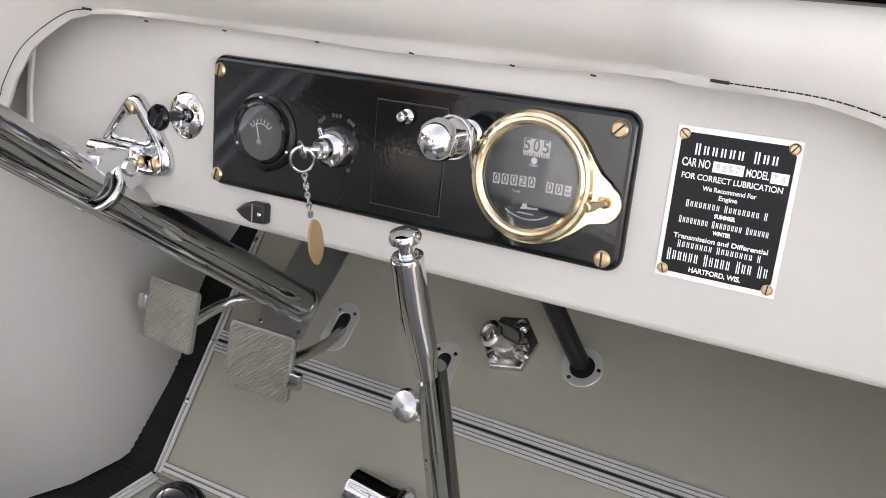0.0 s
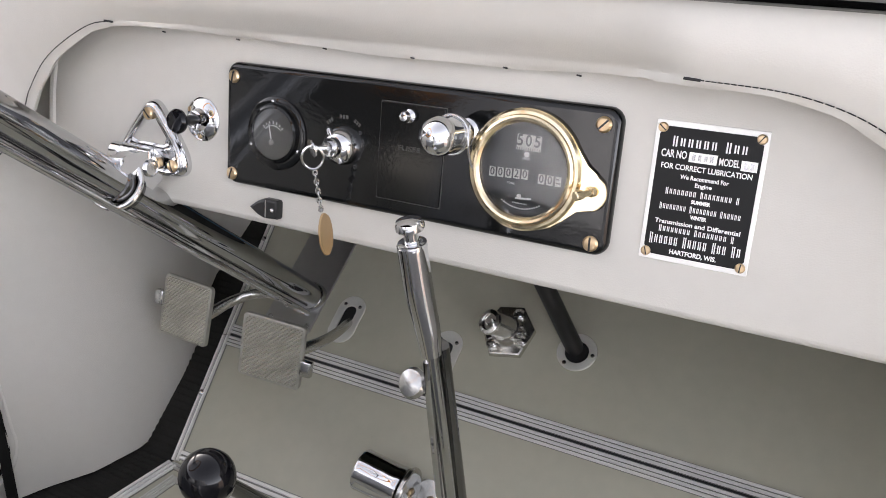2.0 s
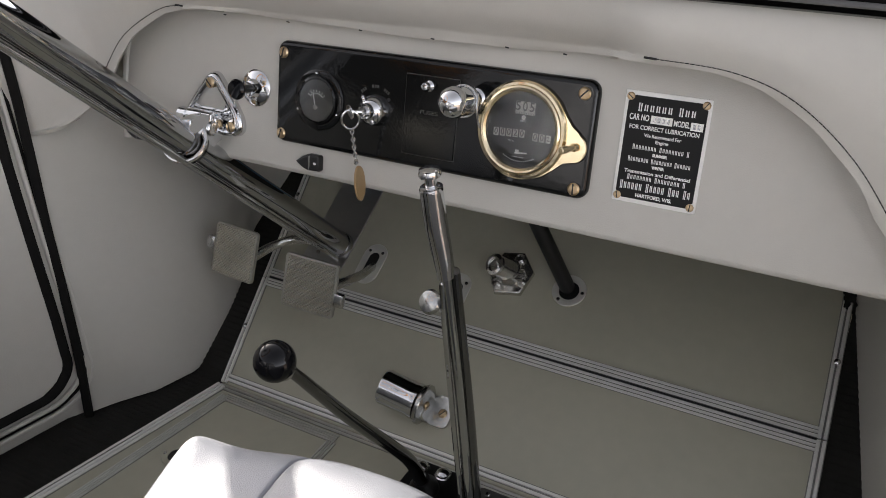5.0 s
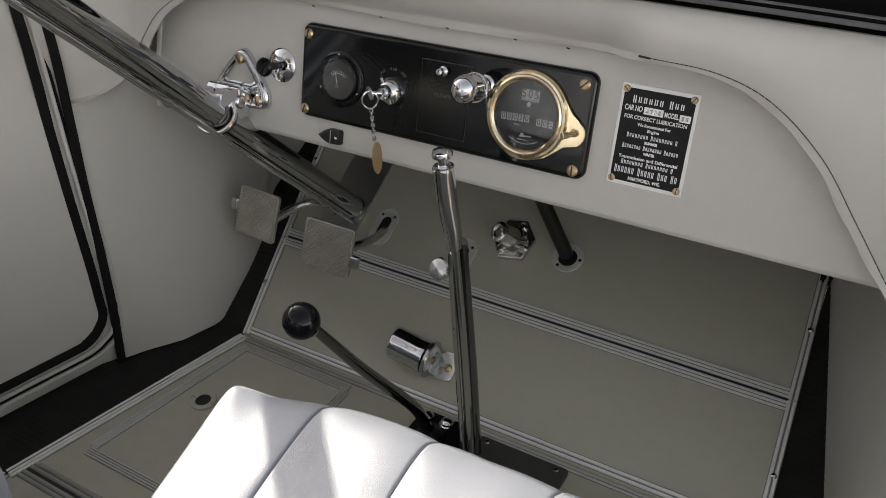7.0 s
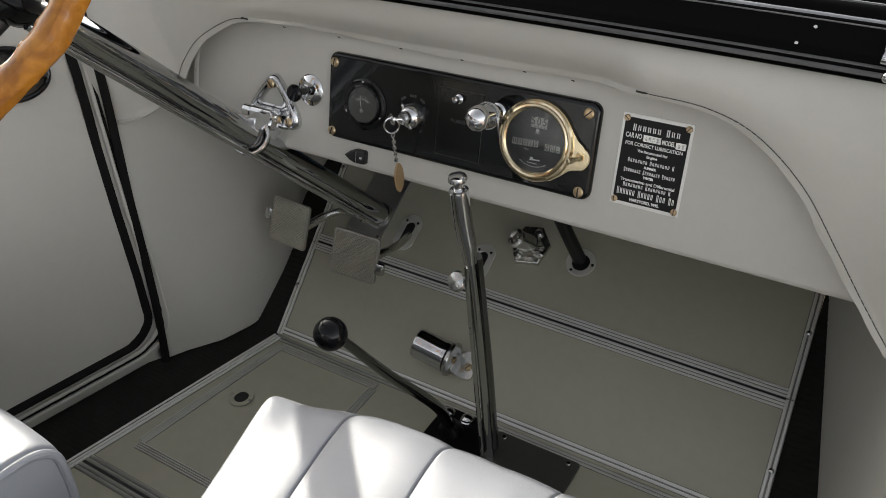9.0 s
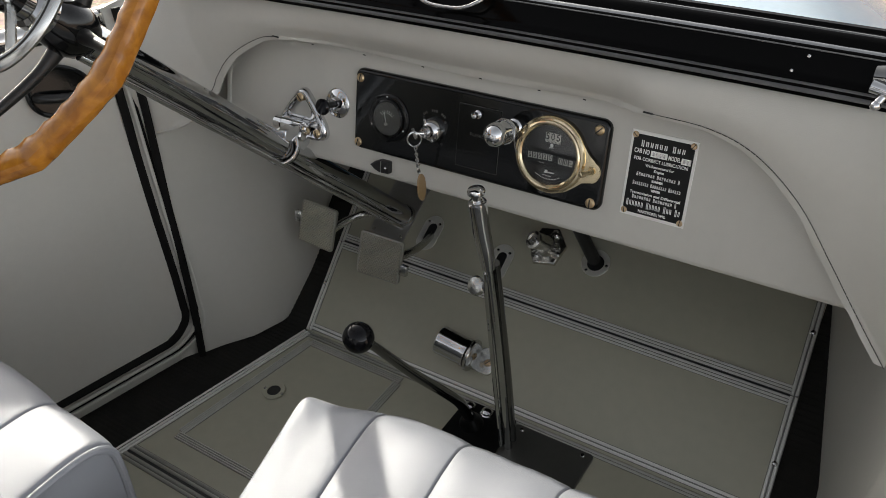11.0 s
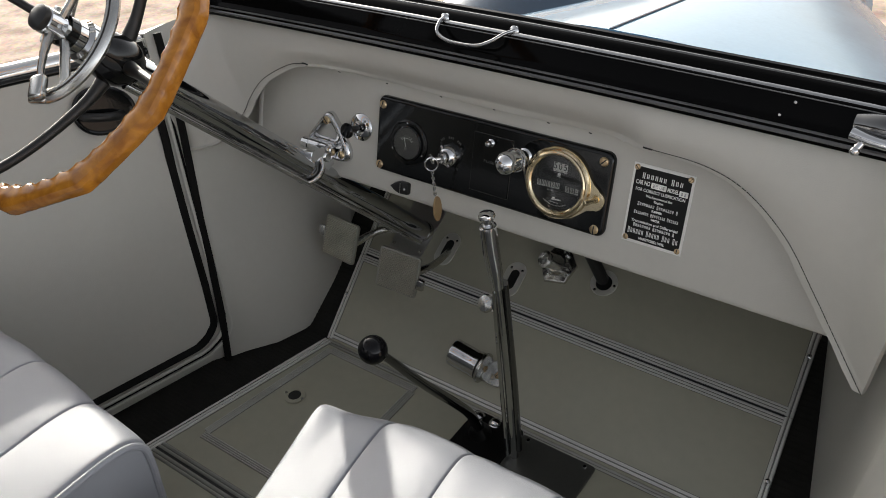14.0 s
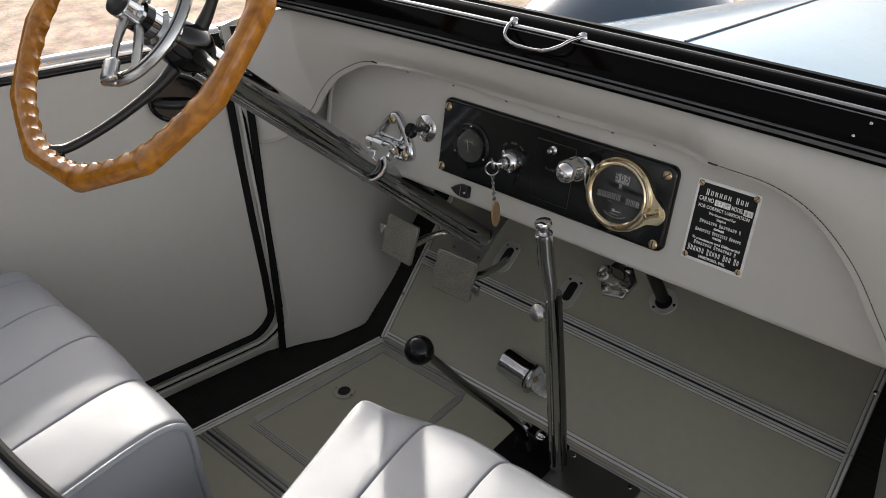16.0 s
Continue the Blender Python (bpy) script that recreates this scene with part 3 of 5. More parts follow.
def lining_at(u, v):
    i = min(int(round(u * NP)), NP)
    a, b = HEMS[i], RAILS[i]
    wave = (0.0016 * math.sin(i * 0.9) + 0.0012 * math.sin(i * 0.37 + 1)) * (0.25 if i < 6 * KP else 1.0)
    if v < 0.16:
        inward = MID - a
        inward.y = 0
        k = 1 - v / 0.16
        return a + inward.normalized() * (0.012 + wave) * k + Vector((0, (0.002 + wave) * k * k, 0))
    t = (v - 0.16) / 0.84
    return a.lerp(b, t) + Vector((0, -0.010 * math.sin(math.pi * t) + 0.0012 * noise.noise(a * 9 + Vector((0, 0, 3 * t))), 0))


lining = setting("cowl_lining", sheet(lining_at, NP, 25, 0.005, (0, -1, 0.2)), LINING, "grey leathercloth lining of the cowl with a stitched hem", "lining", 60)


def stitches(lo, hi, gap):
    """A row of thread along the hem between two of its control points."""
    out = []
    i0, i1 = lo * KP, hi * KP
    run = [HEMS[i] + Vector((0, -0.0022, 0)) for i in range(i0, i1 + 1)]
    if gap:
        fine = []
        for a, b in zip(run, run[1:]):
            n = max(1, int((b - a).length / 0.004))
            for q in range(n):
                fine.append((a.lerp(b, (q + 0.05) / n), a.lerp(b, (q + 0.88) / n)))
        for a, b in fine:
            out.append(rod(a, b, 0.00052, n=5))
        return cat(*out)
    return tube(run, 0.0007, 5, smooth=False)


part("thread", stitches(13, 19, True), STITCH, lining, "black stitching")
part("thread", stitches(2, 7, True), STITCH, lining, "black stitching")
for k in (7.0, 13.0):
    p = HEMS[int(k * KP)]
    part("thread_end", rod(p + Vector((-0.008, -0.003, 0.0006)), p + Vector((0.004, -0.003, 0)), 0.0011, n=6), STITCH, lining)
for x in (-0.09, 0.01, 0.115, 0.21, 0.30, 0.365):
    part("thread_end", rod((x, -0.0072, 0.5905), (x + 0.004, -0.0072, 0.590), 0.0007, n=6), STITCH, lining)
# lower seam of the side lining
setting("lining_seam", tube([wl(-0.124, 0.432, 0.006), wl(-0.10, 0.429, 0.010), wl(-0.06, 0.428, 0.012), wl(-0.045, 0.44, 0.012)], 0.0016, 6), WELT, "dark seam of the side lining", "trim")


# ---- mouldings on the boards ----
def toe_pt(u, s, h=0.0):
    return TOE @ Vector((u, s, h))


TN = TOE.to_3x3() @ Vector((0, 0, 1))
UP = Vector((0, 0, 1))
moulding(toe_pt(toe_left(0.185) + 0.012, 0.1855), toe_pt(toe_right(0.185) - 0.010, 0.1825), TN, 0.0155, 3, lower_toe)
moulding(toe_pt(toe_left(0.204) + 0.012, 0.2045), toe_pt(toe_right(0.204) - 0.010, 0.2010), TN, 0.0155, 3, upper_toe)
part("seam", slab([(toe_left(0.19) + 0.012, 0.1935), (toe_right(0.19) - 0.010, 0.1905), (toe_right(0.19) - 0.010, 0.1930), (toe_left(0.19) + 0.012, 0.1965)], 0.004, TOE @ pose(0, 0, 0.0012)), BLACK_SATIN, upper_toe)
for lo, hi, bd in ((0.0, 0.191, lower_toe), (0.193, 0.44, upper_toe)):
    moulding(toe_pt(toe_left(lo) + 0.006, lo), toe_pt(toe_left(hi) + 0.006, hi), TN, 0.014, 2, bd, 0.0045)
    moulding(toe_pt(toe_right(lo) - 0.006, lo), toe_pt(toe_right(hi) - 0.006, hi), TN, 0.014, 2, bd, 0.0045)
moulding(toe_pt(toe_left(0) + 0.01, 0.010), toe_pt(toe_right(0) - 0.01, 0.010), TN, 0.014, 2, lower_toe)
for u, s, bd in ((toe_left(0.099) + 0.005, 0.099, lower_toe), (toe_right(0.083) - 0.005, 0.083, lower_toe), (toe_left(0.36) + 0.005, 0.36, upper_toe), (toe_right(0.30) - 0.005, 0.30, upper_toe)):
    part("screw", at(lathe([(0, 0), (0.0042, 0), (0.0042, 0.0012), (0.002, 0.0028), (0, 0.003)], 14), on(TOE, u, s, 0.004)), NICKEL, bd)


def floor_strip(a, b, width, ribs):
    moulding((a[0], a[1], -0.002), (b[0], b[1], -0.002), UP, width, ribs, car_floor, 0.0030, FLOOR_ALU)


moulding((-0.190, -0.060, -0.002), (-0.282, -0.462, -0.002), UP, 0.021, 3, car_floor, 0.0038)
floor_strip((-0.300, -0.53), (-0.285, -0.464), 0.016, 2)
floor_strip((-0.190, -0.062), (0.70, -0.062), 0.012, 2)
floor_strip((-0.166, -0.078), (-0.216, -0.366), 0.017, 4)
floor_strip((-0.164, -0.079), (0.050, -0.079), 0.016, 4)
floor_strip((0.047, -0.088), (0.047, -0.366), 0.017, 4)
floor_strip((-0.217, -0.374), (0.056, -0.374), 0.016, 4)
floor_strip((-0.276, -0.432), (0.72, -0.432), 0.015, 2)
floor_strip((-0.280, -0.451), (0.72, -0.451), 0.015, 2)
part("seam", box(0.22, -0.4415, -0.0015, 1.0, 0.004, 0.002), BLACK_SATIN, car_floor)

# ---- outside ----
rail_profile = [(-0.026, 0.652), (-0.034, 0.656), (-0.037, 0.663), (-0.036, 0.671), (-0.031, 0.676), (-0.0275, 0.680), (-0.022, 0.704), (-0.020, 0.706), (-0.012, 0.7075), (-0.006, 0.714), (0.002, 0.7165), (0.010, 0.7165), (0.014, 0.7195), (0.020, 0.7195), (0.026, 0.712), (0.028, 0.66), (0.0, 0.650)]


def extrude_x(profile, x0, x1, crown=0.0, n=24):
    bm = B()
    rings = []
    for i in range(n + 1):
        x = x0 + (x1 - x0) * i / n
        t = (2 * i / n - 1) ** 2
        rings.append([bm.verts.new((x, y, z + crown * (1 - t))) for y, z in profile])
    for a, b in zip(rings, rings[1:]):
        for j in range(len(profile)):
            k = (j + 1) % len(profile)
            bm.faces.new((a[j], a[k], b[k], b[j]))
    bm.faces.new(rings[0])
    bm.faces.new(rings[-1])
    return bm


screen = tagged(new("windscreen"), "black enamelled windscreen rail with thin chrome strips", "windscreen", kind="structure")
screen.location = (RX, 0, 0.65)
part("rail", extrude_x(rail_profile, -0.40, 0.83, 0.008), RAIL, screen)
part("chrome_strip", extrude_x([(-0.0184, 0.7064), (-0.0172, 0.7079), (-0.0150, 0.7086), (-0.0130, 0.7087), (-0.0120, 0.7074), (-0.015, 0.7060)], -0.36, 0.80, 0.008), WAVY, screen, "thin chrome strip")
# The BEAD strips carry the rail's thin highlights in their grey colour.
part("edge_line", extrude_x([(0.0010, 0.7163), (0.0025, 0.7180), (0.0045, 0.7180), (0.0050, 0.7160)], -0.36, 0.80, 0.008), BEAD, screen, "narrow grey bead painted as a highlight")
part("lower_bead", extrude_x([(-0.0365, 0.6615), (-0.0385, 0.6635), (-0.0385, 0.6655), (-0.0365, 0.6670)], -0.40, 0.82, 0.008), BEAD, screen, "grey bead painted as an edge highlight")
part("upper_bead", extrude_x([(-0.0355, 0.6700), (-0.0375, 0.6710), (-0.0372, 0.6720), (-0.0345, 0.6728)], -0.40, 0.82, 0.008), BEAD, screen, "grey bead painted as an edge highlight")
part("fine_line", extrude_x([(-0.0222, 0.7032), (-0.0229, 0.7038), (-0.0228, 0.7046), (-0.0220, 0.7050)], -0.38, 0.80, 0.008), BEAD, screen, "fine grey line painted as a highlight")
for x, z in ((0.613, 0.684), (0.627, 0.701)):
    part("rivet", at(lathe([(0, 0), (0.0022, 0), (0.0017, 0.0009), (0, 0.0012)], 12), along((x, -0.0285 + 0.23 * (z - 0.68), z), (x, -0.1, z + 0.02))), NICKEL, screen)
bow = thing("bow_handle", (0.22, -0.03, 0.70), "chrome bow handle on the black windscreen rail", "bow handle")
part("bow", tube([(0.139, -0.012, 0.7200), (0.141, -0.028, 0.7175), (0.147, -0.042, 0.709), (0.166, -0.048, 0.7035), (0.192, -0.049, 0.7025), (0.217, -0.048, 0.7045), (0.235, -0.040, 0.7110), (0.246, -0.028, 0.7175), (0.254, -0.012, 0.7190)], 0.0025, 12), WAVY, bow)
for x in (0.139, 0.253):
    part("foot", at(lathe([(0, -0.002), (0.0072, -0.002), (0.0072, 0.002), (0.0045, 0.004), (0, 0.005)], 20), along((x, -0.010, 0.717), (x, -0.06, 0.731))), CHROME, bow)


def screen_clamp(x, sgn):
    c = thing("screen_clamp", (x, -0.03, 0.69), "chrome clamp at the end of the windscreen rail", "clamp", "windscreen clamps")
    part("body", tube([(x + sgn * 0.004, -0.030, 0.693), (x + sgn * 0.03, -0.032, 0.695), (x + sgn * 0.07, -0.032, 0.694), (x + sgn * 0.13, -0.030, 0.692)], [0.012, 0.015, 0.0155, 0.016], 18), DARK_STEEL, c)
    part("arm", tube([(x + sgn * 0.004, -0.046, 0.690), (x + sgn * 0.030, -0.050, 0.687), (x + sgn * 0.070, -0.050, 0.684), (x + sgn * 0.13, -0.050, 0.681)], [0.007, 0.006, 0.006, 0.008], 12), CHROME, c)
    part("pin", rod((x + sgn * 0.020, -0.042, 0.690), (x + sgn * 0.012, -0.056, 0.675), 0.0050, 0.0042, 16, 0.001), CHROME, c)
    part("pin_head", ball((x + sgn * 0.012, -0.056, 0.675), 0.0055, 14), CHROME, c)


screen_clamp(0.690, 1)
screen_clamp(-0.345, -1)

def hood_at(u, v):
    """The hood: two gently crowned top panels and upright sides; v runs forward."""
    y = 0.293 + 1.15 * v
    w = max(0.13, 0.345 - 0.29 * (y - 0.58))
    s = (2 * u - 1) * 1.3
    zc = 0.609 - 0.172 * (y - 0.29)
    k = min(1.0, abs(s))
    z = zc - 0.095 * k ** 2.2 - (0.9 * (abs(s) - 1) if abs(s) > 1 else 0.0)
    return Vector((RX + 0.005 + math.copysign(w * k * (1.0 if s < 0 else 1.42), s) + 0.06 * max(0.0, abs(s) - 1) * (1 if s > 0 else -1), y, z))


def cowl_at(u, v):
    """From the windscreen rail down and forward, under the hood."""
    s = 2 * u - 1
    a = Vector((-0.42 + 1.30 * u, 0.02, 0.706 - 0.05 * s ** 4))
    b = Vector((RX + 0.62 * s, 0.40, 0.555 - 0.30 * s * s))
    p = a.lerp(b, v)
    p.z -= 0.022 * math.sin(math.pi * v)
    return p


car_hood = tagged(new("hood"), "pale blue rounded car hood reflecting the sky", "hood", kind="structure")
car_hood.location = (RX, 0.27, 0.6)
part("hood_panel", sheet(hood_at, 48, 16, 0.008), HOOD, car_hood)
part("hinge", tube([hood_at(0.5, v) + Vector((0, 0, 0.0015)) for v in np.linspace(0, 1, 8)], 0.0016, 8), FENDER, car_hood)
# Black sheet added below the cowl keeps its blue out of reflections.
setting("cowl_underside", sheet(lambda u, v: cowl_at(u, v) - Vector((0, 0, 0.016)), 24, 8, 0.004), BLACK_SATIN, "dark sheet added under the cowl against blue reflections", "cowl")
setting("cowl", sheet(cowl_at, 48, 12, 0.008), HOOD, "pale blue cowl in front of the windscreen", "cowl")


def fender_at(u, v):
    a = math.pi * (0.05 + 0.9 * u)
    y = 1.42 - 0.48 * math.cos(a)
    z = -0.28 + 0.66 * math.sin(a) ** 0.8
    x = -0.93 + 0.74 * v
    return Vector((x, y, z - 0.20 * (2 * v - 1) ** 2 - 0.06 * (1 - v)))


fender = thing("fender", (-0.6, 1.25, -0.3), "dark blue front fender of the car", "fender")
part("apron", sheet(lambda u, v: Vector((-0.20 + 0.16 * u, 1.10 + 0.55 * v, 0.12 - 0.10 * u - 0.9 * max(0, abs(v - 0.5) - 0.35))), 6, 8, 0.005), FENDER, fender, "inner apron between the fender and the hood")
part("fender_panel", sheet(fender_at, 32, 12, 0.006), FENDER, fender)
# Dark wall added out of view; it blackens reflections and blocks low sky light.
wall_dir = Vector((3.3, -3.4, 0)).normalized()
setting("reflection_wall", at(box(0, 0, 1.0, 15.0, 0.12, 3.3), Matrix.Translation((-2.2, -4.9, -0.05)) @ pose(0, 0, 0, 0, 0, math.degrees(math.atan2(wall_dir.y, wall_dir.x)))), DARK_WALL, "unseen dark wall added to darken reflections", "wall")
setting("ground", box(0, 0, -0.66, 400, 400, 0.02), GRAVEL, "sandy gravel ground in bright sunlight", "ground")
# Canvas added behind the viewpoint so chrome and enamel have something dark to reflect.
folded = thing("added_canvas", (0.215, -1.70, 0.68), "unseen folded dark canvas added behind the seats for dark reflections", "canvas top")
part("canvas", sheet(lambda u, v: Vector((-0.70 + 1.83 * u, -1.55 - 0.30 * v + 0.02 * math.sin(9 * u), 0.66 + 0.42 * math.sin(math.pi * v) ** 0.7 * (1 - 0.3 * (2 * u - 1) ** 4))), 24, 16, 0.02), CANVAS, folded)
setting("door_rail", tube([wl(y, door_top(y), -0.012) for y in np.linspace(0.02, -1.6, 20)], 0.0155, 18), POLISHED, "polished metal top edge of the door", "trim")
setting("rail_joint", tube([wl(y, door_top(y), -0.012) for y in (-0.128, -0.118)], 0.0168, 18, smooth=False), BLACK_SATIN, "dark joint in the polished door top", "trim")


STEEL = mat("worn_steel", (0.46, 0.455, 0.44), 0.30, 0.8, vary=0.15, bump=0.1)
PLATE = mat("dark_floor_plate", (0.15, 0.15, 0.135), 0.30, 0.6, vary=0.25)
RING = mat("dull_aluminium", (0.72, 0.71, 0.65), 0.30, 0.35, vary=0.12, scale=40)
EDGE = mat("worn_enamel", (0.06, 0.06, 0.057), 0.35, vary=0.3, scale=40)

# ---- instrument panel ----
PZ = 0.0085
panel = thing("instrument_panel", DASH @ Vector((0.2, -0.05, 0)), "black enamelled instrument panel with brass-screwed corners", "instrument panel")
part("panel_plate", at(pressed(-0.011, -0.110, 0.405, 0.0145, 0.013, PZ, 0.0060), DASH), BLACK, panel, sharp=60)
for x, y in ((0.0, 0.0), (0.39, 0.0), (0.391, -0.0995), (-0.001, -0.0995)):
    slot_screw(on(DASH, x, y, PZ), 0.0068, panel)
am = on(DASH, 0.056, -0.051, PZ)
amm = part("ammeter", at(lathe([(0.0, 0.0), (0.0365, 0.0), (0.0365, 0.0015), (0.034, 0.003), (0.0295, 0.003), (0.0285, 0.0065), (0.0262, 0.0075), (0.0252, 0.005), (0, 0.005)], 40), am), BLACK, panel, "round black ammeter with a glass face")
part("dial", at(lathe([(0, 0.0053), (0.0250, 0.0053), (0.0250, 0.0056), (0, 0.0056)], 32), am), mat("dial_grey", (0.09, 0.09, 0.083), 0.5), amm)
part("needle", at(box(0, 0, 0, 0.0009, 0.015, 0.0004), am @ pose(-0.003, 0.002, 0.0068, 0, 0, 14)), WHITE, amm)
part("pivot", at(lathe([(0, 0), (0.0035, 0), (0.003, 0.0015), (0, 0.0018)], 14), am @ pose(-0.001, -0.008, 0.0058)), NICKEL, amm)
scale_marks = cat(*[at(box(0, 0.0155, 0, 0.0007, 0.003, 0.0003), am @ pose(0, -0.004, 0.0059, 0, 0, a)) for a in (-48, -32, -16, 0, 16, 32, 48)],
                  at(tube([(0.0125 * math.sin(radians(a)), 0.0125 * math.cos(radians(a)) - 0.004, 0.0059) for a in range(-50, 51, 10)], 0.0004, 5), am))
part("scale", scale_marks, WHITE, amm)
part("glass", at(lathe([(0, 0.0080), (0.0258, 0.0068), (0.0258, 0.0071), (0, 0.0084)], 32), am), GLASS, amm).visible_shadow = False
for a in (95, 205, 335):
    part("screw", at(ball((0.0322 * math.cos(radians(a)), 0.0322 * math.sin(radians(a)), 0.0035), 0.0020, 12), am), CHROME, amm)

sm = on(DASH, 0.137, -0.052, PZ)
sw = part("ignition_switch", at(lathe([(0.0, 0.0), (0.0185, 0.0), (0.0185, 0.002), (0.0165, 0.010), (0.0115, 0.0155), (0.0095, 0.0165), (0.0095, 0.022), (0.0085, 0.0235), (0, 0.0235)], 32), sm), CHROME, panel, "chrome ignition switch with a pointer")
part("pointer", at(cat(box(0, 0.010, 0.013, 0.005, 0.018, 0.005, 0.0015), box(0, -0.010, 0.013, 0.006, 0.014, 0.005, 0.0015)), sm @ pose(0, 0, 0, 0, 0, 28)), CHROME, sw)
part("lock", at(lathe([(0, 0), (0.0062, 0), (0.0062, 0.004), (0, 0.004)], 20), sm @ pose(0, 0, 0.0235)), NICKEL, sw)
for k, (a, wd) in enumerate(((128, 0.009), (92, 0.011), (58, 0.009))):
    x, y = 0.0275 * math.cos(radians(a)), 0.0275 * math.sin(radians(a))
    part("marking", at(cat(*[box(-wd / 2 + wd * (i + 0.5) / 3, 0, 0, wd * 0.22, 0.0034, 0.0006) for i in range(3)]), sm @ pose(x, y, 0, 0, 0, a - 90)), EDGE, sw)
for a in (142, 38, 218, 308):
    part("dimple", at(lathe([(0, 0), (0.0021, 0), (0.0016, 0.0007), (0.0006, 0.0002), (0, 0.0002)], 12), sm @ pose(0.0235 * math.cos(radians(a)), 0.0235 * math.sin(radians(a)), 0)), BLACK_SATIN, sw)

fd = part("fuse_door", at(plate(rounded(0.178, -0.0945, 0.2455, -0.0045, 0.0015, 2), 0.0018, 0.0006), on(DASH, 0, 0, PZ)), BLACK, panel, "black fuse box lid")
part("lid_gap", at(cat(box(0.1775, -0.0495, 0, 0.0006, 0.0912, 0.0008), box(0.2460, -0.0495, 0, 0.0008, 0.0912, 0.0008), box(0.2118, -0.0041, 0, 0.069, 0.0007, 0.0008), box(0.2118, -0.0949, 0, 0.069, 0.0007, 0.0008)), on(DASH, 0, 0, PZ)), EDGE, fd, "worn edge round the lid")
part("lid_knob", at(lathe([(0.0, 0), (0.006, 0), (0.0062, 0.001), (0.003, 0.003), (0.0035, 0.005), (0.0055, 0.008), (0.004, 0.0115), (0, 0.0125)], 20), on(DASH, 0.209, -0.015, PZ + 0.0018)), CHROME, fd)
lettering("FUSES", 0.0062, on(DASH, 0.2105, -0.045, PZ + 0.0021), EDGE, fd, "lettering", 0.0002, 0.023)

lm = on(DASH, 0.267, -0.022, PZ)
lamp = part("dash_lamp", at(lathe([(0, 0), (0.0125, 0), (0.0125, 0.002), (0.0095, 0.004), (0.0095, 0.009), (0.0115, 0.0095), (0.0115, 0.012), (0.007, 0.0125), (0.0062, 0.024), (0, 0.024)], 28), lm), CHROME, panel, "chrome panel lamp on a short stem")
tilt = lm @ pose(0, 0, 0.020, 0, 0, 0)
part("shade", at(lathe([(0, 0.0), (0.0100, 0.0), (0.0160, 0.001), (0.0164, 0.004), (0.0152, 0.006), (0.0152, 0.028), (0.0166, 0.029), (0.0168, 0.033), (0.0140, 0.041), (0.007, 0.0465), (0, 0.0475)], 36), tilt), CHROME, lamp)
part("clip", at(cat(tube([(0.016, 0.010, 0.008), (0.018, -0.004, 0.012), (0.018, -0.016, 0.008), (0.0195, -0.026, 0.004)], 0.0012, 8), tube([(0.0168 * math.cos(t), 0.0168 * math.sin(t), 0.010) for t in np.linspace(0, 2 * math.pi, 32, endpoint=False)], 0.0011, 6, closed=True)), tilt), NICKEL, lamp)

gm = on(DASH, 0.3260, -0.0465, PZ)
dm = gm @ Matrix.Diagonal((0.985, 1, 0.66, 1))
lug = [(0.0525 * math.cos(radians(a)), 0.0525 * math.sin(radians(a))) for a in range(38, 292, 6)]
lug += [(0.029, -0.0460), (0.0400, -0.0370), (0.0500, -0.0265)]
lug += [(0.0615 + 0.0130 * math.cos(radians(a)), -0.0105 + 0.0155 * math.sin(radians(a))) for a in range(-80, 81, 16)]
lug += [(0.0555, 0.0105), (0.0490, 0.0210)]
spd = part("speedometer", at(plate(lug, 0.004, 0.0012), gm), BRASS, panel, "speedometer in a polished brass bezel")
part("bezel", at(lathe([(0.0410, 0.004), (0.0520, 0.004), (0.0525, 0.0085), (0.0505, 0.0120), (0.0478, 0.0128), (0.0470, 0.0152), (0.0450, 0.0168), (0.0428, 0.0160), (0.0408, 0.0125), (0.0408, 0.0060)], 56), dm), BRASS, spd)
part("dial", at(lathe([(0, 0.0062), (0.0406, 0.0062), (0.0406, 0.0066), (0, 0.0066)], 40), dm), DIAL, spd)
part("speed_window", at(box(0.0025, 0.0235, 0.0068, 0.0225, 0.0135, 0.0006), dm), IVORY, spd)
for i, ch in enumerate("505"):
    lettering(ch, 0.0135, dm @ pose((-0.0058, 0.0022, 0.0102)[i], 0.0248, 0.0072), DIAL, spd, "digit", 0.0002, 0.0052, bold=0.0001)
part("ticks", at(cat(*[box(-0.0078 + 0.00205 * i, 0.0178, 0.0073, 0.0005, 0.0028, 0.0003) for i in range(11)]), dm), DIAL, spd)
part("dial_mark", at(cat(lathe([(0, 0.0067), (0.0026, 0.0067), (0.0026, 0.0069), (0, 0.0069)], 12)), dm @ pose(0.0015, 0.0135, 0)), WHITE, spd)
lettering("SPEED", 0.0028, dm @ pose(0.0015, 0.0098, 0.0068), WHITE, spd, "lettering", 0.0001)
lettering("TOTAL", 0.0024, dm @ pose(-0.0105, -0.0128, 0.0068), WHITE, spd, "lettering", 0.0001)
for i, ch in enumerate("00020"):
    x, y = -0.0292 + 0.0077 * i, -0.0052 + 0.0004 * i
    part("counter_window", at(box(x, y, 0.0068, 0.0060, 0.0084, 0.0006), dm), IVORY, spd)
    lettering(ch, 0.0094, dm @ pose(x, y, 0.0072), DIAL, spd, "digit", 0.0002, 0.0040, bold=0.0001)
for i, ch in enumerate("00"):
    x = 0.0172 + 0.0078 * i
    part("counter_window", at(box(x, -0.0052, 0.0068, 0.0060, 0.0084, 0.0006), dm), IVORY, spd)
    lettering(ch, 0.0094, dm @ pose(x, -0.0052, 0.0072), DIAL, spd, "digit", 0.0002, 0.0040, bold=0.0001)
